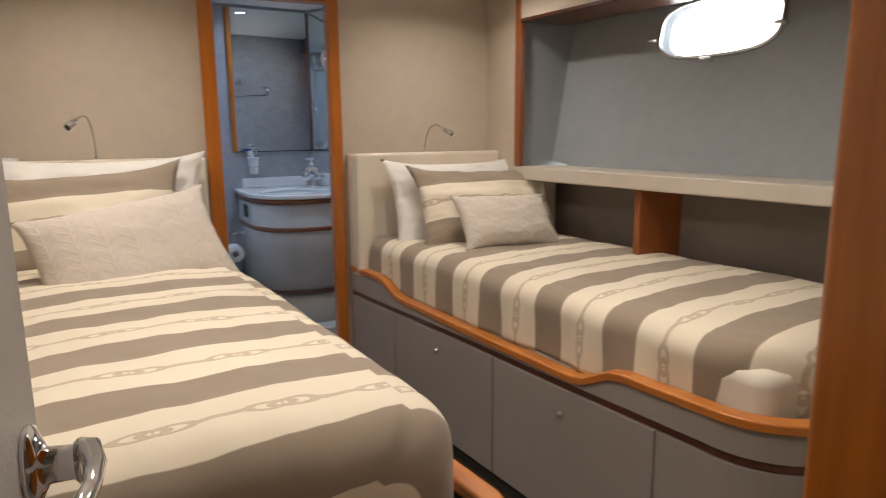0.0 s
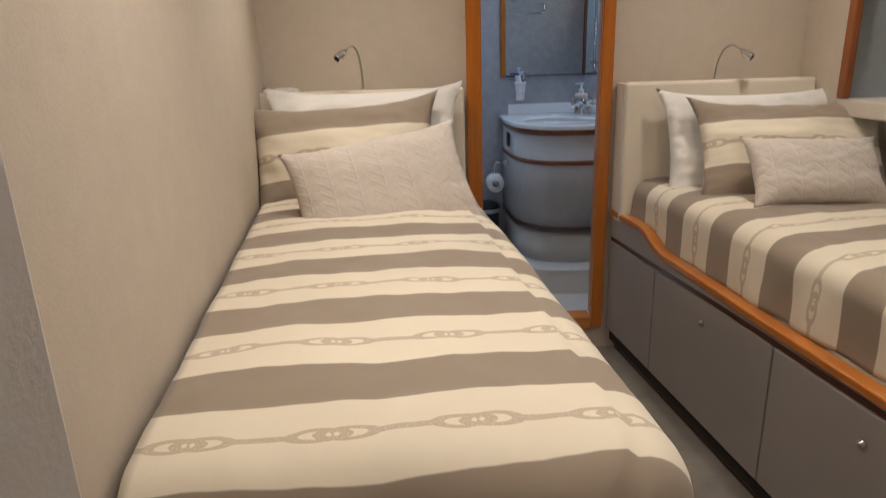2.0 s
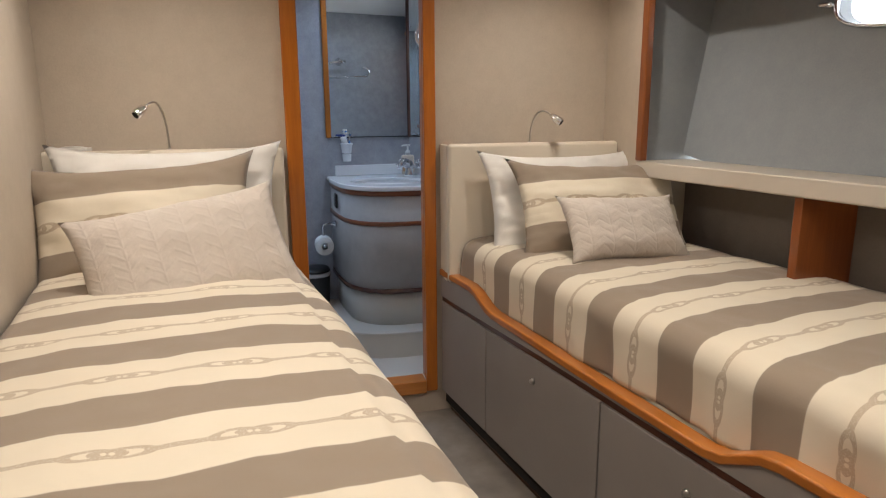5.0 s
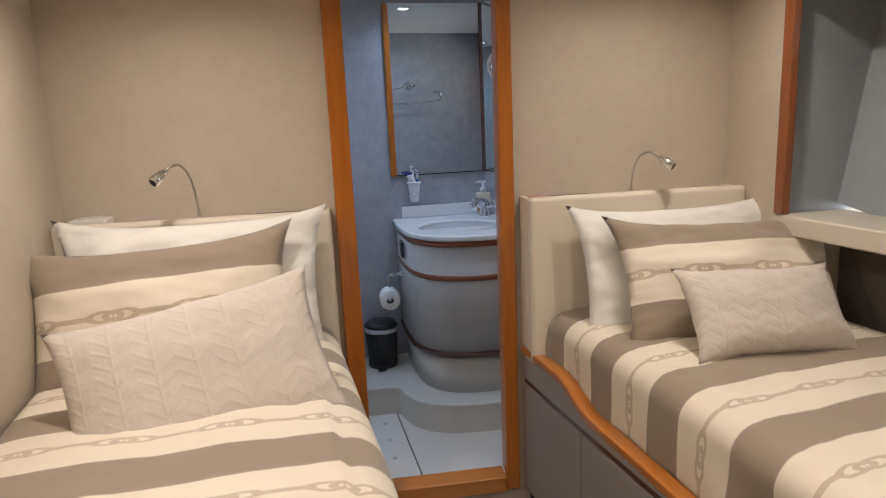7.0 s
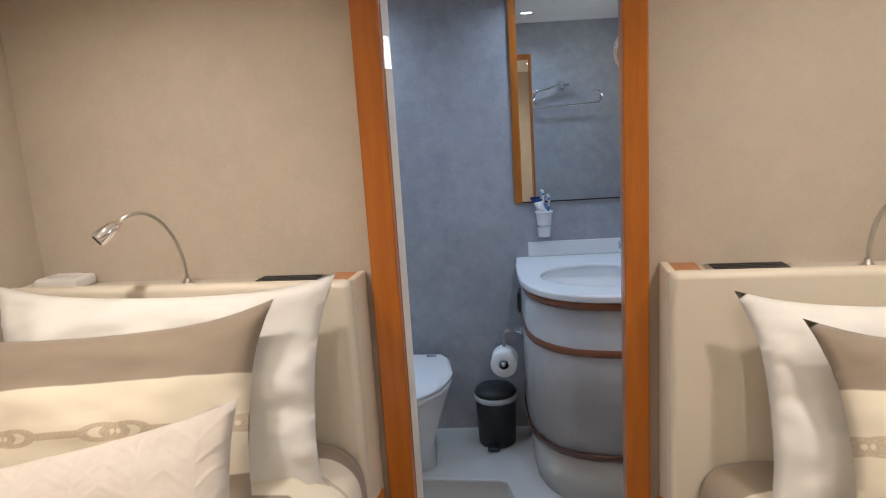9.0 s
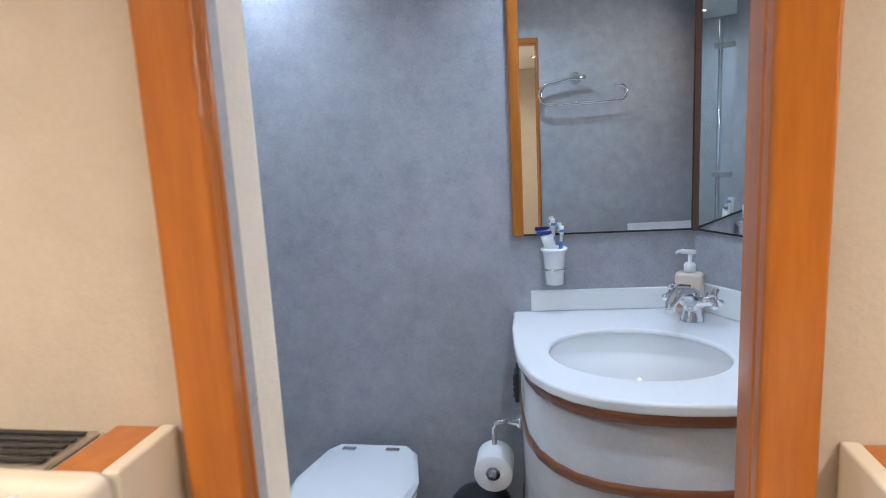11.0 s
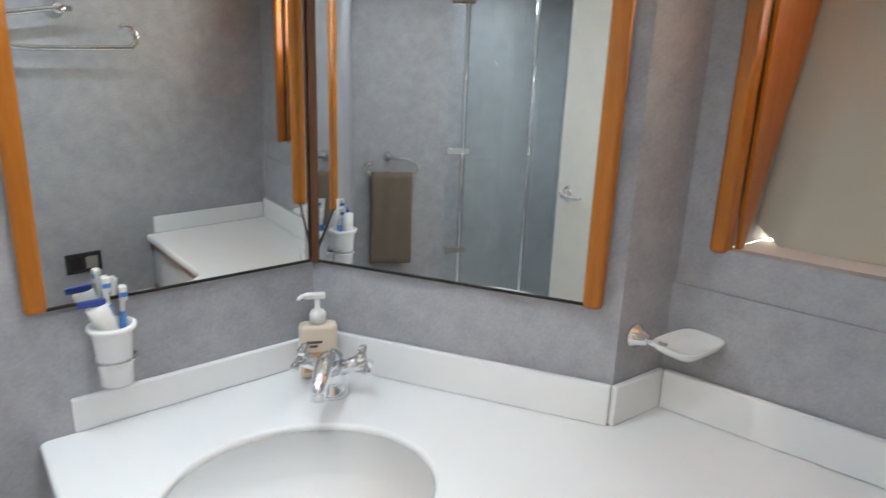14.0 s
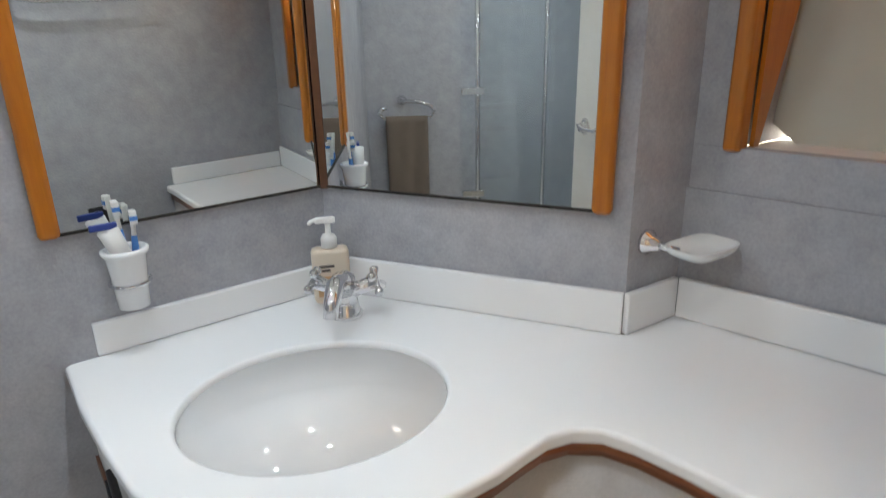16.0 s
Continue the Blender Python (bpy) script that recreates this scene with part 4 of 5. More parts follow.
def worktop():
    wt_ = thing("worktop", "glossy white stone worktop with a curved front and round basin", "worktop", (0.5, 0.9, TOP), )
    bm = B()
    outline = FRONT + BACK + [(-0.033, 1.3635)]
    n = len(outline)
    m = 56
    rx, ry = 0.216, 0.185
    ca, sa = math.cos(radians(-12)), math.sin(radians(-12))
    ov = [(SINK[0] + rx * math.cos(a) * ca - ry * math.sin(a) * sa, SINK[1] + rx * math.cos(a) * sa + ry * math.sin(a) * ca) for a in (2 * math.pi * k / m for k in range(m))]
    for z in (TOP, TOP - 0.028):
        vo = [bm.verts.new((x, y, z)) for x, y in outline]
        vi = [bm.verts.new((x, y, z)) for x, y in ov]
        eds = [bm.edges.new((vo[i], vo[(i + 1) % n])) for i in range(n)] + [bm.edges.new((vi[i], vi[(i + 1) % m])) for i in range(m)]
        bmesh.ops.triangle_fill(bm, use_beauty=True, use_dissolve=True, edges=eds)
        if z == TOP:
            upo, upi = vo, vi
    for i in range(n):
        j = (i + 1) % n
        bm.faces.new((upo[i], upo[j], vo[j], vo[i]))
    for i in range(m):
        j = (i + 1) % m
        bm.faces.new((upi[i], vi[i], vi[j], upi[j]))
    part("slab", bm, M_STONE, wt_, "glossy white slab", bevel=0.009)
    prof = [(1.005, -0.004), (0.995, -0.030), (0.965, -0.065), (0.88, -0.105), (0.70, -0.135), (0.45, -0.150), (0.12, -0.156), (0.0, -0.156)]
    bm = B()
    turned(bm, [(r, z) for r, z in prof], Matrix.Translation((SINK[0], SINK[1], TOP - 0.008)) @ Euler((0, 0, radians(-12))).to_matrix().to_4x4() @ Matrix.Diagonal((rx, ry, 1, 1)), 56)
    basin = part("basin", bm, M_BASIN, wt_, "smooth off-white oval basin", smooth=True)
    part("drain", turned(B(), [(0.0, 0.004), (0.014, 0.004), (0.020, 0.006), (0.024, 0.003), (0.024, 0)], Matrix.Translation((SINK[0] + 0.02, SINK[1] - 0.03, TOP - 0.163)), 24), M_CHROME, basin, "chrome drain", smooth=True)
    h = 0.066
    for a, b in (((0.016, 1.3675), MC + Vector((-0.006, -0.001))), (MC + Vector((0.002, -0.012)), OC + Vector((-0.002, 0.0))), (OC + Vector((-0.006, -0.001)), (1.000, 0.849)), ((1.009, 0.838), (hull_x(0.088) - 0.002, 0.088)), ((hull_x(0.0735) - 0.02, 0.0735), (0.70, 0.0735))):
        part("splashback", wall_slab(B(), a, b, -0.014, TOP + 0.0005, TOP + (h if a[0] < 0.1 or a[0] > 1.02 else h + (0.019 if a[0] > 0.8 else 0.020))), M_STONE, wt_, "white splashback strip", bevel=0.004)
    return wt_


worktop()

vanity = thing("vanity_unit", "curved grey covered vanity with dark wood bands", "vanity", (0.3, 1.0, PLAT))
VL = FRONT[:]
v_in = shifted(VL, 0.022)
part("body", strip_band(B(), v_in, 0.405, TOP - 0.0285, 0.018), M_VANITY, vanity, "grey mottled covered front", smooth=True)
part("plinth", strip_band(B(), shifted(VL, 0.045), PLAT + 0.0005, 0.4045, 0.018), M_GEL_EDGE, vanity, "white recessed plinth", smooth=True)
for z0, z1, d in ((TOP - 0.056, TOP - 0.029, 0.016), (0.778, 0.803, 0.016), (0.395, 0.420, 0.016)):
    part("wood_band", strip_band(B(), shifted(VL, d), z0, z1, 0.0055), M_MAHOG if z0 < 0.5 else timber("band_teak", (0.17, 0.045, 0.014), (0.30, 0.09, 0.028), (3, 3, 14)), vanity, "dark red wood band", smooth=True)
vent = part("side_vent", box(B(), -0.022, -0.010, 1.02, 1.11, 0.845, 0.925), M_BLACK, vanity, "black square vent", bevel=0.003)
for k in range(4):
    part("vent_bar", box(B(), -0.026, -0.0225, 1.03, 1.10, 0.857 + 0.016 * k, 0.865 + 0.016 * k), M_BLACK, vent)
part("door_gap", box(B(), 0.632, 0.6365, 0.500, 0.503, 0.42, 0.770), M_DARK, vanity, "dark door gap")

# ------------------------------------------------------------------ bathroom fittings
tap = thing("basin_tap", "chrome basin mixer with two cross handles", "tap", (0.462, 1.235, TOP))
tw = Vector((-0.62, -0.78, 0)).normalized()
ts = Vector((-tw.y, tw.x, 0))
tb = Vector((0.468, 1.243, TOP))
K = 1.25
part("body", turned(B(), [(r_ * K, z_ * K) for r_, z_ in ((0.026, 0), (0.027, 0.006), (0.022, 0.014), (0.019, 0.035), (0.021, 0.055), (0.017, 0.070), (0.006, 0.078))], Matrix.Translation(tb), 24), M_CHROME, tap, smooth=True)
UP = Vector((0, 0, K))
part("spout", tube(B(), [tb + UP * 0.045, tb + tw * 0.038 + UP * 0.072, tb + tw * 0.085 + UP * 0.078, tb + tw * 0.120 + UP * 0.062, tb + tw * 0.130 + UP * 0.042], [0.023, 0.021, 0.018, 0.015, 0.014], 16), M_CHROME, tap, "arched chrome spout", smooth=True)
for s in (-1, 1):
    a = tb + UP * 0.040
    b = a + ts * s * 0.066 + UP * 0.022
    arm = part("valve", tube(B(), [a, a.lerp(b, 0.5), b], [0.019, 0.014, 0.016], 16), M_CHROME, tap, smooth=True)
    d = (b - a).normalized()
    e1 = d.orthogonal().normalized()
    e2 = d.cross(e1)
    for e in (e1, e2):
        part("cross_handle", tube(B(), [b - e * 0.033, b - e * 0.029, b - e * 0.022, b - e * 0.014, b + e * 0.014, b + e * 0.022, b + e * 0.029, b + e * 0.033], [0.004, 0.0095, 0.0095, 0.005, 0.005, 0.0095, 0.0095, 0.004], 12), M_CHROME, arm, smooth=True)

soap = thing("soap_dispenser", "pale peach pump bottle of hand soap on the worktop", "soap bottle", (0.475, 1.325, TOP))
sm = Matrix.Translation((0.478, 1.328, TOP + 0.0005)) @ Euler((0, 0, radians(-22))).to_matrix().to_4x4()
bm = box(B(), -0.040, 0.040, -0.021, 0.021, 0.0, 0.125)
bm.transform(sm)
bottle = part("bottle", bm, M_SOAP, soap, "peach plastic bottle", bevel=0.012)
bm = box(B(), -0.030, 0.030, -0.0222, -0.0212, 0.020, 0.066)
bm.transform(sm)
lab = part("label", bm, M_SOAPLABEL, bottle, "orange-brown printed label")
for z, w in ((0.085, 0.022), (0.076, 0.016)):
    bm = box(B(), -0.026, -0.026 + w * 1.5, -0.0222, -0.0212, z, z + 0.006)
    bm.transform(sm)
    part("print_line", bm, M_INK, bottle)
bm = turned(B(), [(0.017, 0.1252), (0.017, 0.145), (0.013, 0.152), (0.006, 0.154), (0.006, 0.178), (0.0, 0.178)], None, 20)
bm.transform(sm)
part("collar", bm, M_PUMP, soap, "white pump collar", smooth=True)
bm = box(B(), -0.026, 0.016, -0.009, 0.009, 0.1785, 0.190)
tube(bm, [(-0.022, 0, 0.186), (-0.034, 0, 0.183), (-0.040, 0, 0.176)], [0.005, 0.0045, 0.004], 10)
bm.transform(sm)
part("pump_head", bm, M_PUMP, soap, "white pump head", bevel=0.003)

cup = thing("toothbrush_tumbler", "white ceramic tumbler in a chrome wall ring", "tumbler", (0.09, 1.335, 1.1))
cc = (0.090, 1.330)
part("tumbler", turned(B(), [(0.022, 1.093), (0.027, 1.095), (0.030, 1.15), (0.0345, 1.192), (0.040, 1.198), (0.040, 1.204), (0.034, 1.206), (0.031, 1.195), (0.026, 1.11), (0.0, 1.11)], Matrix.Translation((*cc, 0)), 36), M_PORC, cup, "white ribbed-rim tumbler", smooth=True)
ring = [(cc[0] + 0.034 * math.cos(a), cc[1] + 0.034 * math.sin(a), 1.142) for a in (2 * math.pi * k / 28 for k in range(29))]
holder = part("ring", tube(B(), ring, 0.0035, 8), M_CHROME, cup, "chrome ring", smooth=True)
part("stem", tube(B(), [(cc[0], 1.366, 1.142), (cc[0], cc[1] + 0.037, 1.142)], 0.005, 12), M_CHROME, cup, smooth=True)
part("wall_plate", turned(B(), [(0.016, 0.0), (0.016, 0.006), (0.009, 0.012)], Matrix.Translation((cc[0], 1.3765, 1.142)) @ Euler((radians(90), 0, 0)).to_matrix().to_4x4(), 22), M_CHROME, cup, smooth=True)
tbm = thing("toothpaste_tube", "white toothpaste tube standing in the tumbler", "toothpaste", (cc[0] - 0.01, cc[1], 1.115))
bm = B()
tube(bm, [(cc[0] + 0.012, cc[1] - 0.008, 1.118), (cc[0] + 0.004, cc[1] - 0.010, 1.16), (cc[0] - 0.012, cc[1] - 0.012, 1.215), (cc[0] - 0.022, cc[1] - 0.013, 1.245)], [0.014, 0.015, 0.017, 0.018], 14)
part("tube", bm, M_PUMP, tbm, "white plastic tube", smooth=True)
bm = box(B(), cc[0] - 0.050, cc[0] - 0.006, cc[1] - 0.018, cc[1] - 0.010, 1.246, 1.258)
part("crimp", bm, M_NAVY, tbm, "navy crimped end", bevel=0.002)
for dx, top, lean in ((0.004, 1.290, -0.006), (0.014, 1.268, 0.010)):
    tbx = thing("toothbrush", "white and blue toothbrush standing in the tumbler", "toothbrush", (cc[0] + dx, cc[1], 1.115), "toothbrushes")
    p0, p1 = Vector((cc[0] + dx, cc[1] + 0.004, 1.114)), Vector((cc[0] + dx + lean, cc[1] + 0.012, top))
    part("handle", tube(B(), [p0, p0.lerp(p1, 0.35), p0.lerp(p1, 0.75), p1], [0.006, 0.0065, 0.004, 0.0055], 12), M_PUMP, tbx, smooth=True)
    part("grip", tube(B(), [p0.lerp(p1, 0.40), p0.lerp(p1, 0.70)], [0.0072, 0.0050], 12), M_BLUE, tbx, "blue rubber grip", smooth=True)
    q = p0.lerp(p1, 0.92)
    part("bristles", box(B(), q.x - 0.006, q.x + 0.006, q.y - 0.016, q.y - 0.005, q.z - 0.012, q.z + 0.014), M_PUMP, tbx, bevel=0.002)
    part("bristle_band", box(B(), q.x - 0.0062, q.x + 0.0062, q.y - 0.0165, q.y - 0.0049, q.z - 0.004, q.z + 0.004), M_BLUE, tbx)

dish = thing("soap_dish", "frosted glass soap dish in a chrome wall holder", "soap dish", (0.93, 0.80, 1.17))
part("wall_rose", turned(B(), [(0.024, 0), (0.024, 0.006), (0.016, 0.012), (0.010, 0.03)], Matrix.Translation((0.905, 0.8495, 1.175)) @ Euler((radians(90), 0, 0)).to_matrix().to_4x4(), 24), M_CHROME, dish, smooth=True)
part("arm", tube(B(), [(0.905, 0.835, 1.175), (0.912, 0.81, 1.172), (0.925, 0.79, 1.168)], 0.007, 12), M_CHROME, dish, smooth=True)
bm = B()
rings = []
for r0, z in ((0.02, 0.0), (0.046, 0.002), (0.058, 0.010), (0.064, 0.022), (0.061, 0.0225), (0.050, 0.012), (0.02, 0.008)):
    ring = []
    for k in range(40):
        a = 2 * math.pi * k / 40
        c, sn = math.cos(a), math.sin(a)
        ring.append(bm.verts.new((0.955 + r0 * 1.05 * math.copysign(abs(c) ** 0.5, c), 0.765 + r0 * 0.72 * math.copysign(abs(sn) ** 0.5, sn), 1.160 + z)))
    rings.append(ring)
for ra, rb in zip(rings, rings[1:]):
    for k in range(40):
        bm.faces.new((ra[k], ra[(k + 1) % 40], rb[(k + 1) % 40], rb[k]))
bm.faces.new(list(reversed(rings[0])))
bm.faces.new(rings[-1])
part("tray", bm, M_FROST, dish, "frosted rounded tray", smooth=True)

# toilet
wc = thing("toilet", "white porcelain toilet with its lid closed", "toilet", (-0.49, 1.12, PLAT))


def wc_outline(y_back, y_front, half, n=28):
    pts = [(-0.49 - half * 0.62, y_back), (-0.49 - half * 0.80, y_back - 0.04)]
    cy = y_back - 0.20
    for k in range(n + 1):
        a = math.pi + math.pi * k / n
        pts.append((-0.49 + half * math.cos(a), cy + (cy - y_front) * math.sin(a)))
    pts += [(-0.49 + half * 0.80, y_back - 0.04), (-0.49 + half * 0.62, y_back)]
    return pts


def lofted(bm, layers):
    rings = [[bm.verts.new((x, y, z)) for x, y in o] for o, z in layers]
    n = len(rings[0])
    for a, b in zip(rings, rings[1:]):
        for k in range(n):
            bm.faces.new((a[k], a[(k + 1) % n], b[(k + 1) % n], b[k]))
    bm.faces.new(list(reversed(rings[0])))
    bm.faces.new(rings[-1])
    return bm


part("bowl", lofted(B(), [(wc_outline(1.20, 0.92, 0.105), PLAT + 0.0005), (wc_outline(1.20, 0.93, 0.10), PLAT + 0.10), (wc_outline(1.22, 0.87, 0.13), PLAT + 0.20), (wc_outline(1.245, 0.80, 0.170), PLAT + 0.32), (wc_outline(1.25, 0.79, 0.178), PLAT + 0.345)]), M_PORC, wc, smooth=True)
part("seat", lofted(B(), [(wc_outline(1.235, 0.782, 0.182), PLAT + 0.346), (wc_outline(1.235, 0.780, 0.184), PLAT + 0.362)]), M_PORC, wc, bevel=0.005)
lid = part("lid", lofted(B(), [(wc_outline(1.265, 0.778, 0.183), PLAT + 0.363), (wc_outline(1.265, 0.776, 0.185), PLAT + 0.378), (wc_outline(1.258, 0.795, 0.170), PLAT + 0.390)]), M_PORC, wc, "white closed lid", bevel=0.004)
for x in (-0.56, -0.42):
    part("hinge", box(B(), x - 0.022, x + 0.022, 1.212, 1.232, PLAT + 0.3885, PLAT + 0.396), M_CHROME, lid, "chrome hinge", bevel=0.002)
part("water_pipe", tube(B(), [(-0.62, 1.30, PLAT + 0.05), (-0.62, 1.30, PLAT + 0.20), (-0.60, 1.27, PLAT + 0.24)], 0.012, 12), M_BLACK, wc, "black supply hose", smooth=True)

roll = thing("toilet_roll_holder", "chrome holder with a white toilet roll on the vanity side", "toilet roll", (-0.07, 1.13, 0.7))
part("wall_rose", turned(B(), [(0.020, 0), (0.020, 0.006), (0.012, 0.012), (0.009, 0.035)], Matrix.Translation((-0.014, 1.14, 0.735)) @ Euler((0, radians(-90), 0)).to_matrix().to_4x4(), 22), M_CHROME, roll, smooth=True)
part("arm", tube(B(), [(-0.045, 1.14, 0.735), (-0.075, 1.14, 0.735), (-0.088, 1.14, 0.730), (-0.092, 1.14, 0.715), (-0.092, 1.14, 0.640), (-0.092, 1.12, 0.625), (-0.092, 1.055, 0.622)], 0.0075, 12), M_CHROME, roll, "bent chrome arm", smooth=True)
part("end_knob", turned(B(), [(0.0, 0.0), (0.010, 0.004), (0.012, 0.012), (0.008, 0.02), (0.007, 0.024)], Matrix.Translation((-0.092, 1.035, 0.622)) @ Euler((radians(-90), 0, 0)).to_matrix().to_4x4(), 18), M_CHROME, roll, smooth=True)
rm = Matrix.Translation((-0.092, 1.065, 0.612)) @ Euler((radians(-90), 0, 0)).to_matrix().to_4x4()
part("paper", turned(B(), [(0.020, 0.0), (0.052, 0.0), (0.054, 0.002), (0.054, 0.098), (0.052, 0.10), (0.020, 0.10), (0.020, 0.0)], rm, 40), M_PAPER, roll, "white paper roll", smooth=True)
part("core", turned(B(), [(0.0198, 0.001), (0.0198, 0.099), (0.018, 0.099), (0.018, 0.001), (0.0198, 0.001)], rm, 28), M_CARD, roll, "brown card core")

pb = thing("pedal_bin", "black pedal bin with a white liner beside the vanity", "bin", (-0.135, 1.21, PLAT))
bmx = Matrix.Translation((-0.145, 1.215, PLAT))
part("bucket", turned(B(), [(0.072, 0.0005), (0.080, 0.004), (0.088, 0.20), (0.090, 0.225), (0.085, 0.225)], bmx, 36), M_BLACK, pb, smooth=True)
part("liner", turned(B(), [(0.0905, 0.205), (0.0935, 0.212), (0.093, 0.228), (0.088, 0.230), (0.084, 0.226)], bmx, 36), M_BAG, pb, "crumpled white bin liner", smooth=True)
part("lid", turned(B(), [(0.091, 0.231), (0.092, 0.240), (0.080, 0.256), (0.05, 0.266), (0.0, 0.270)], bmx, 36), M_BLACK, pb, "domed black lid", smooth=True)
part("pedal", box(B(), -0.180, -0.130, 1.10, 1.145, PLAT + 0.008, PLAT + 0.022), M_BLACK, pb, "black foot pedal", bevel=0.005)

# bathroom door, swung inside
bd = thing("bathroom_door", "open bathroom door covered in pale cloth, chrome handle", "door", (-0.30, 0.35, 0.18))
bdm = Matrix.Translation((-0.278, 0.078, 0)) @ Euler((0, 0, radians(57))).to_matrix().to_4x4()
bm = box(B(), 0.0, 0.046, 0.0, 0.55, 0.185, 1.95)
bm.transform(bdm)
bleaf = part("leaf", bm, M_LEAF, bd, "pale cloth covered leaf", bevel=0.004)
lever(bleaf, bdm @ Matrix.Translation((0.046, 0.495, 0)), 1.16)
for z in (0.42, 1.72):
    bm = box(B(), 0.008, 0.038, -0.0035, -0.0005, z, z + 0.075)
    bm.transform(bdm)
    part("hinge", bm, chrome_like("brass", (0.62, 0.45, 0.22), 0.25) if z < 1 else M_STEEL, bleaf, "brass hinge", bevel=0.001)

# wall rail above the worktop end, and the socket below it
rail = thing("towel_ring", "open chrome towel ring on the grey wall", "towel ring", (0.45, 0.07, 1.72))
part("wall_rose", turned(B(), [(0.030, 0), (0.030, 0.007), (0.020, 0.014), (0.013, 0.045), (0.019, 0.052), (0.019, 0.060), (0.010, 0.066)], Matrix.Translation((0.445, 0.0710, 1.790)) @ Euler((radians(-90), 0, 0)).to_matrix().to_4x4(), 24), M_CHROME, rail, smooth=True)
loop = [(0.485, 0.125, 1.792), (0.41, 0.125, 1.786), (0.33, 0.125, 1.770)] + [(0.315 + 0.050 * math.cos(a), 0.125, 1.718 + 0.050 * math.sin(a)) for a in (radians(100 + 20 * k) for k in range(9))] + [(0.36, 0.125, 1.665), (0.63, 0.125, 1.676)] + [(0.645 + 0.036 * math.cos(a), 0.125, 1.712 + 0.036 * math.sin(a)) for a in (radians(-80 + 22 * k) for k in range(10))]
part("ring", tube(B(), loop, 0.0095, 12), M_CHROME, rail, "bent chrome bar", smooth=True)
so = thing("wall_socket", "black twin socket plate on the grey wall", "socket", (0.45, 0.07, 0.93))
part("plate", box(B(), 0.385, 0.505, 0.0710, 0.0805, 0.895, 0.968), M_BLACK, so, bevel=0.004)
part("insert", box(B(), 0.400, 0.440, 0.0807, 0.0835, 0.910, 0.953), M_DARK, so)
part("insert", box(B(), 0.450, 0.490, 0.0807, 0.0835, 0.910, 0.953), M_STEEL, so)

# shower: glass screen, chrome profile, towel
sh = tagged(thing("shower_screen", "clear glass shower screen with chrome profiles", "shower screen", (-1.2, 0.5, BFLOOR)))
for y0, y1 in ((0.075, 0.395), (0.415, 0.725)):
    g = part("glass_panel", box(B(), -1.203, -1.197, y0, y1, BFLOOR + 0.02, 2.04), M_GLASS, sh, "clear glass panel")
    g.visible_shadow = False
for y in (0.405, 0.737):
    part("profile", tube(B(), [(-1.2, y, BFLOOR + 0.0005), (-1.2, y, 2.08)], 0.011, 14), M_CHROME, sh, "chrome upright", smooth=True)
for z in (0.75, 1.25, 1.93):
    part("clamp", box(B(), -1.211, -1.189, 0.705, 0.8145, z, z + 0.03), M_CHROME, sh, "chrome glass clamp", bevel=0.003)
tr = thing("towel_rail", "curved chrome towel hook on the wall", "towel rail", (-1.17, 1.12, 1.2))
part("wall_rose", turned(B(), [(0.022, 0), (0.022, 0.006), (0.014, 0.012), (0.010, 0.045)], Matrix.Translation((-1.1995, 1.100, 1.235)) @ Euler((0, radians(90), 0)).to_matrix().to_4x4(), 24), M_CHROME, tr, smooth=True)
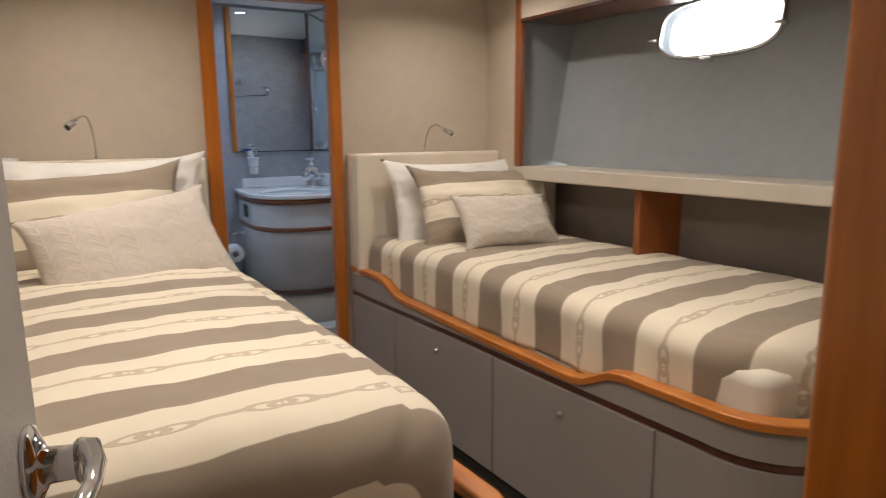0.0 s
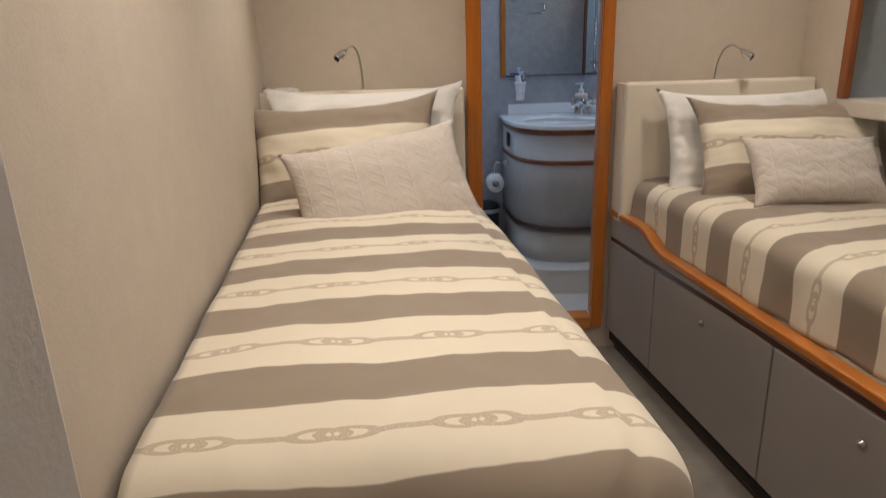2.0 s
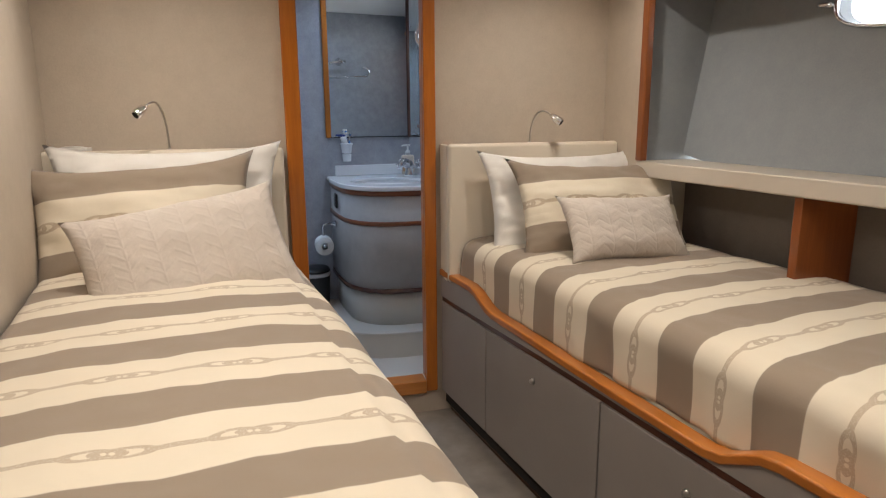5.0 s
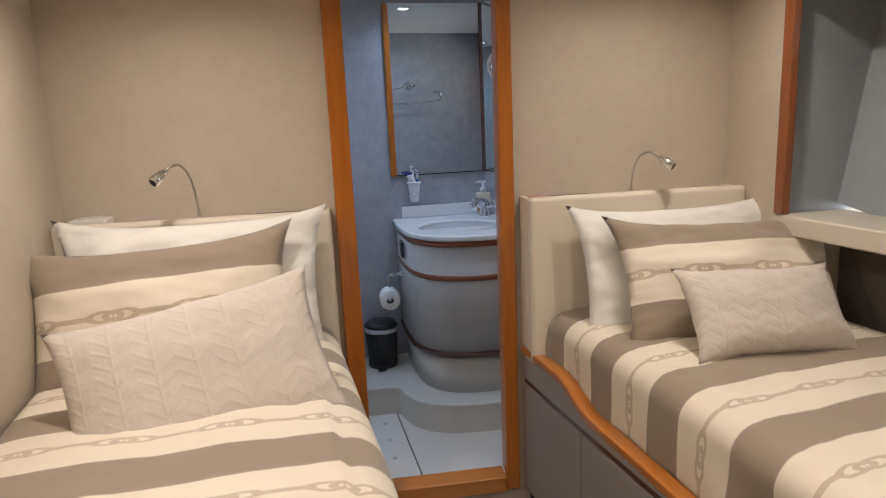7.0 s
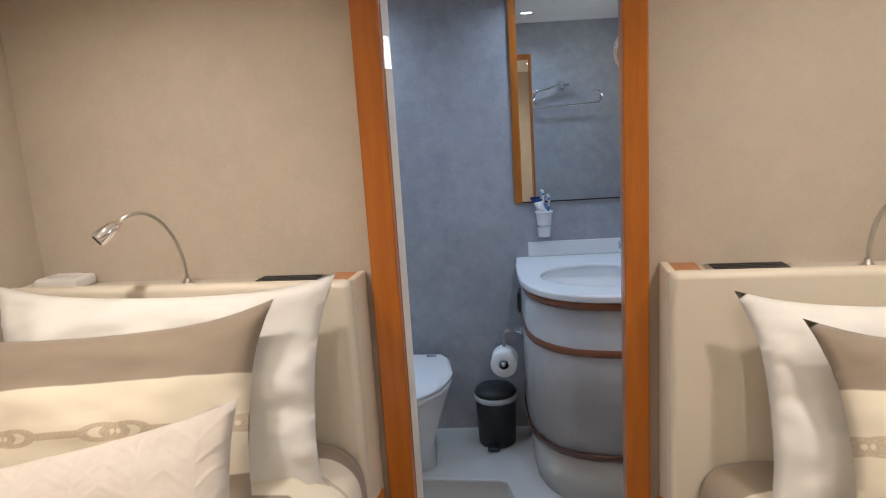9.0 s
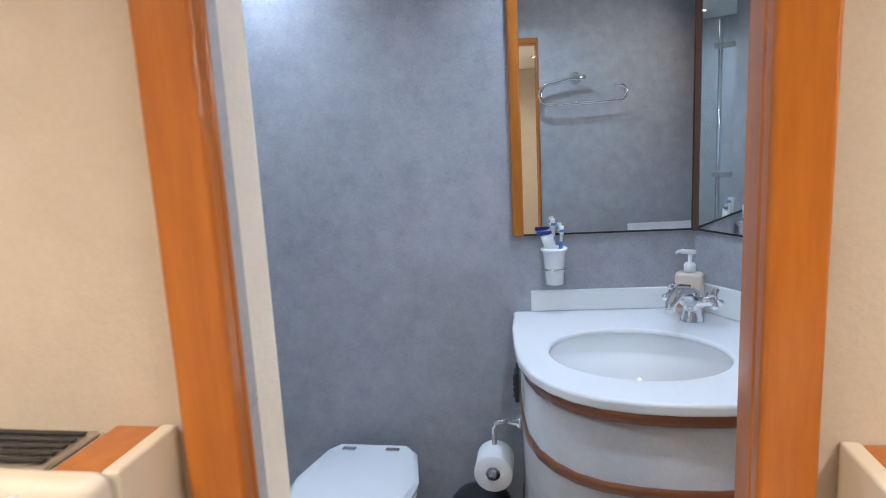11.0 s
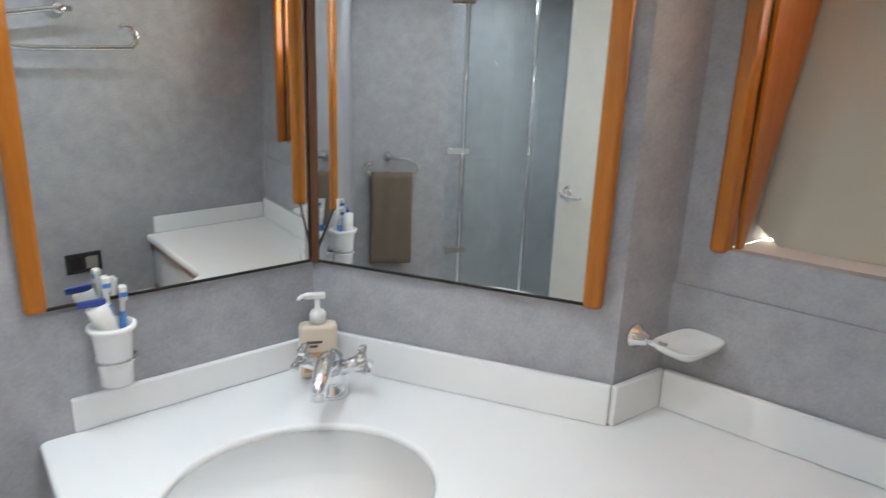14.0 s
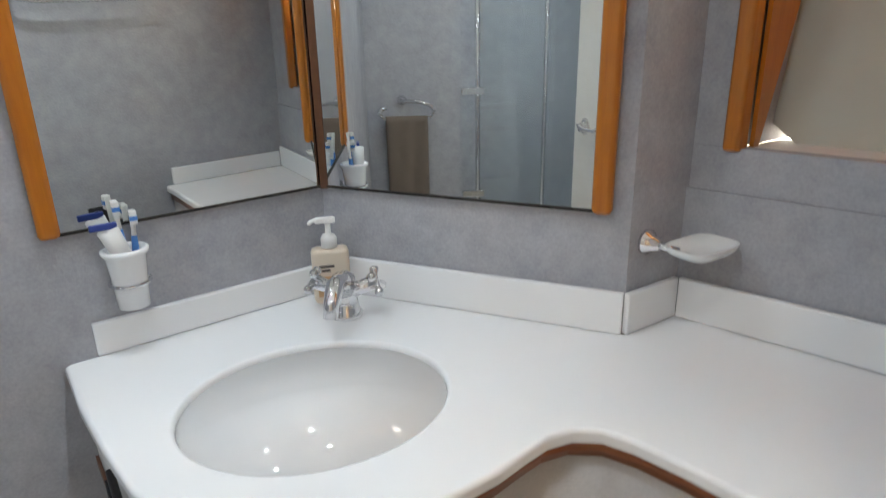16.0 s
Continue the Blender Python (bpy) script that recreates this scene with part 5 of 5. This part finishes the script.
part("bar", tube(B(), [(-1.153, 1.100, 1.235), (-1.15, 1.010, 1.228), (-1.15, 0.970, 1.210), (-1.15, 0.955, 1.185), (-1.15, 0.970, 1.160), (-1.15, 1.185, 1.155), (-1.15, 1.212, 1.178), (-1.15, 1.200, 1.200), (-1.15, 1.175, 1.206)], 0.009, 12), M_CHROME, tr, smooth=True)
bm = B()
rows = []
for side, x in ((0, -1.136), (1, -1.164)):
    for i in range(15):
        z = (0.72 + (1.166 - 0.72) * i / 14) if side == 0 else (1.166 - (1.166 - 0.78) * i / 14)
        rows.append([bm.verts.new((x + 0.004 * math.sin(k * 1.3 + z * 6), 0.985 + 0.195 * k / 12, z)) for k in range(13)])
for a, b in zip(rows, rows[1:]):
    for k in range(12):
        bm.faces.new((a[k], a[k + 1], b[k + 1], b[k]))
tw_ = solid("hand_towel", bm, M_TOWEL, "brown hand towel folded over the chrome rail", "towel", smooth=True)
th = tw_.modifiers.new("thick", "SOLIDIFY")
th.thickness = 0.008

for x, y, watts in BATH_LAMPS:
    dl = thing("downlight", "small recessed cool white downlight in the bathroom ceiling", "ceiling light", (x, y, BCEIL), "bathroom downlights")
    part("bezel", turned(B(), [(0.030, 0.0), (0.042, 0.0), (0.042, -0.004), (0.036, -0.007), (0.030, -0.006), (0.030, 0.0)], Matrix.Translation((x, y, BCEIL - 0.0005)), 28), M_CHROME, dl, smooth=True)
    part("lens", turned(B(), [(0.029, -0.0035), (0.029, -0.002)], Matrix.Translation((x, y, BCEIL - 0.0005)), 24), M_COOLLAMP, dl, "lit lens")
    lamp = new("downlight_lamp", bpy.data.lights.new("downlight_lamp", "AREA"))
    lamp.data.shape, lamp.data.size, lamp.data.energy, lamp.data.color = "DISK", 0.06, watts, COOL
    lamp.data.spread = radians(150)
    lamp.matrix_world = pose(x, y, BCEIL - 0.012)

M_DAY = glow("bright_overcast", (0.93, 0.97, 1.0), 9.0)
for y0, y1, z0, z1, fx in ((-2.6, 0.2, 0.9, 2.9, lambda y: sk(2.2, y)), (-0.6, 1.6, 0.9, 2.9, lambda y: 2.0)):
    bm = B()
    bm.faces.new([bm.verts.new(p) for p in ((fx(y0), y0, z0), (fx(y1), y1, z0), (fx(y1), y1, z1), (fx(y0), y0, z1))])
    structure("backdrop", bm, M_DAY, "plain bright overcast sky outside the porthole")
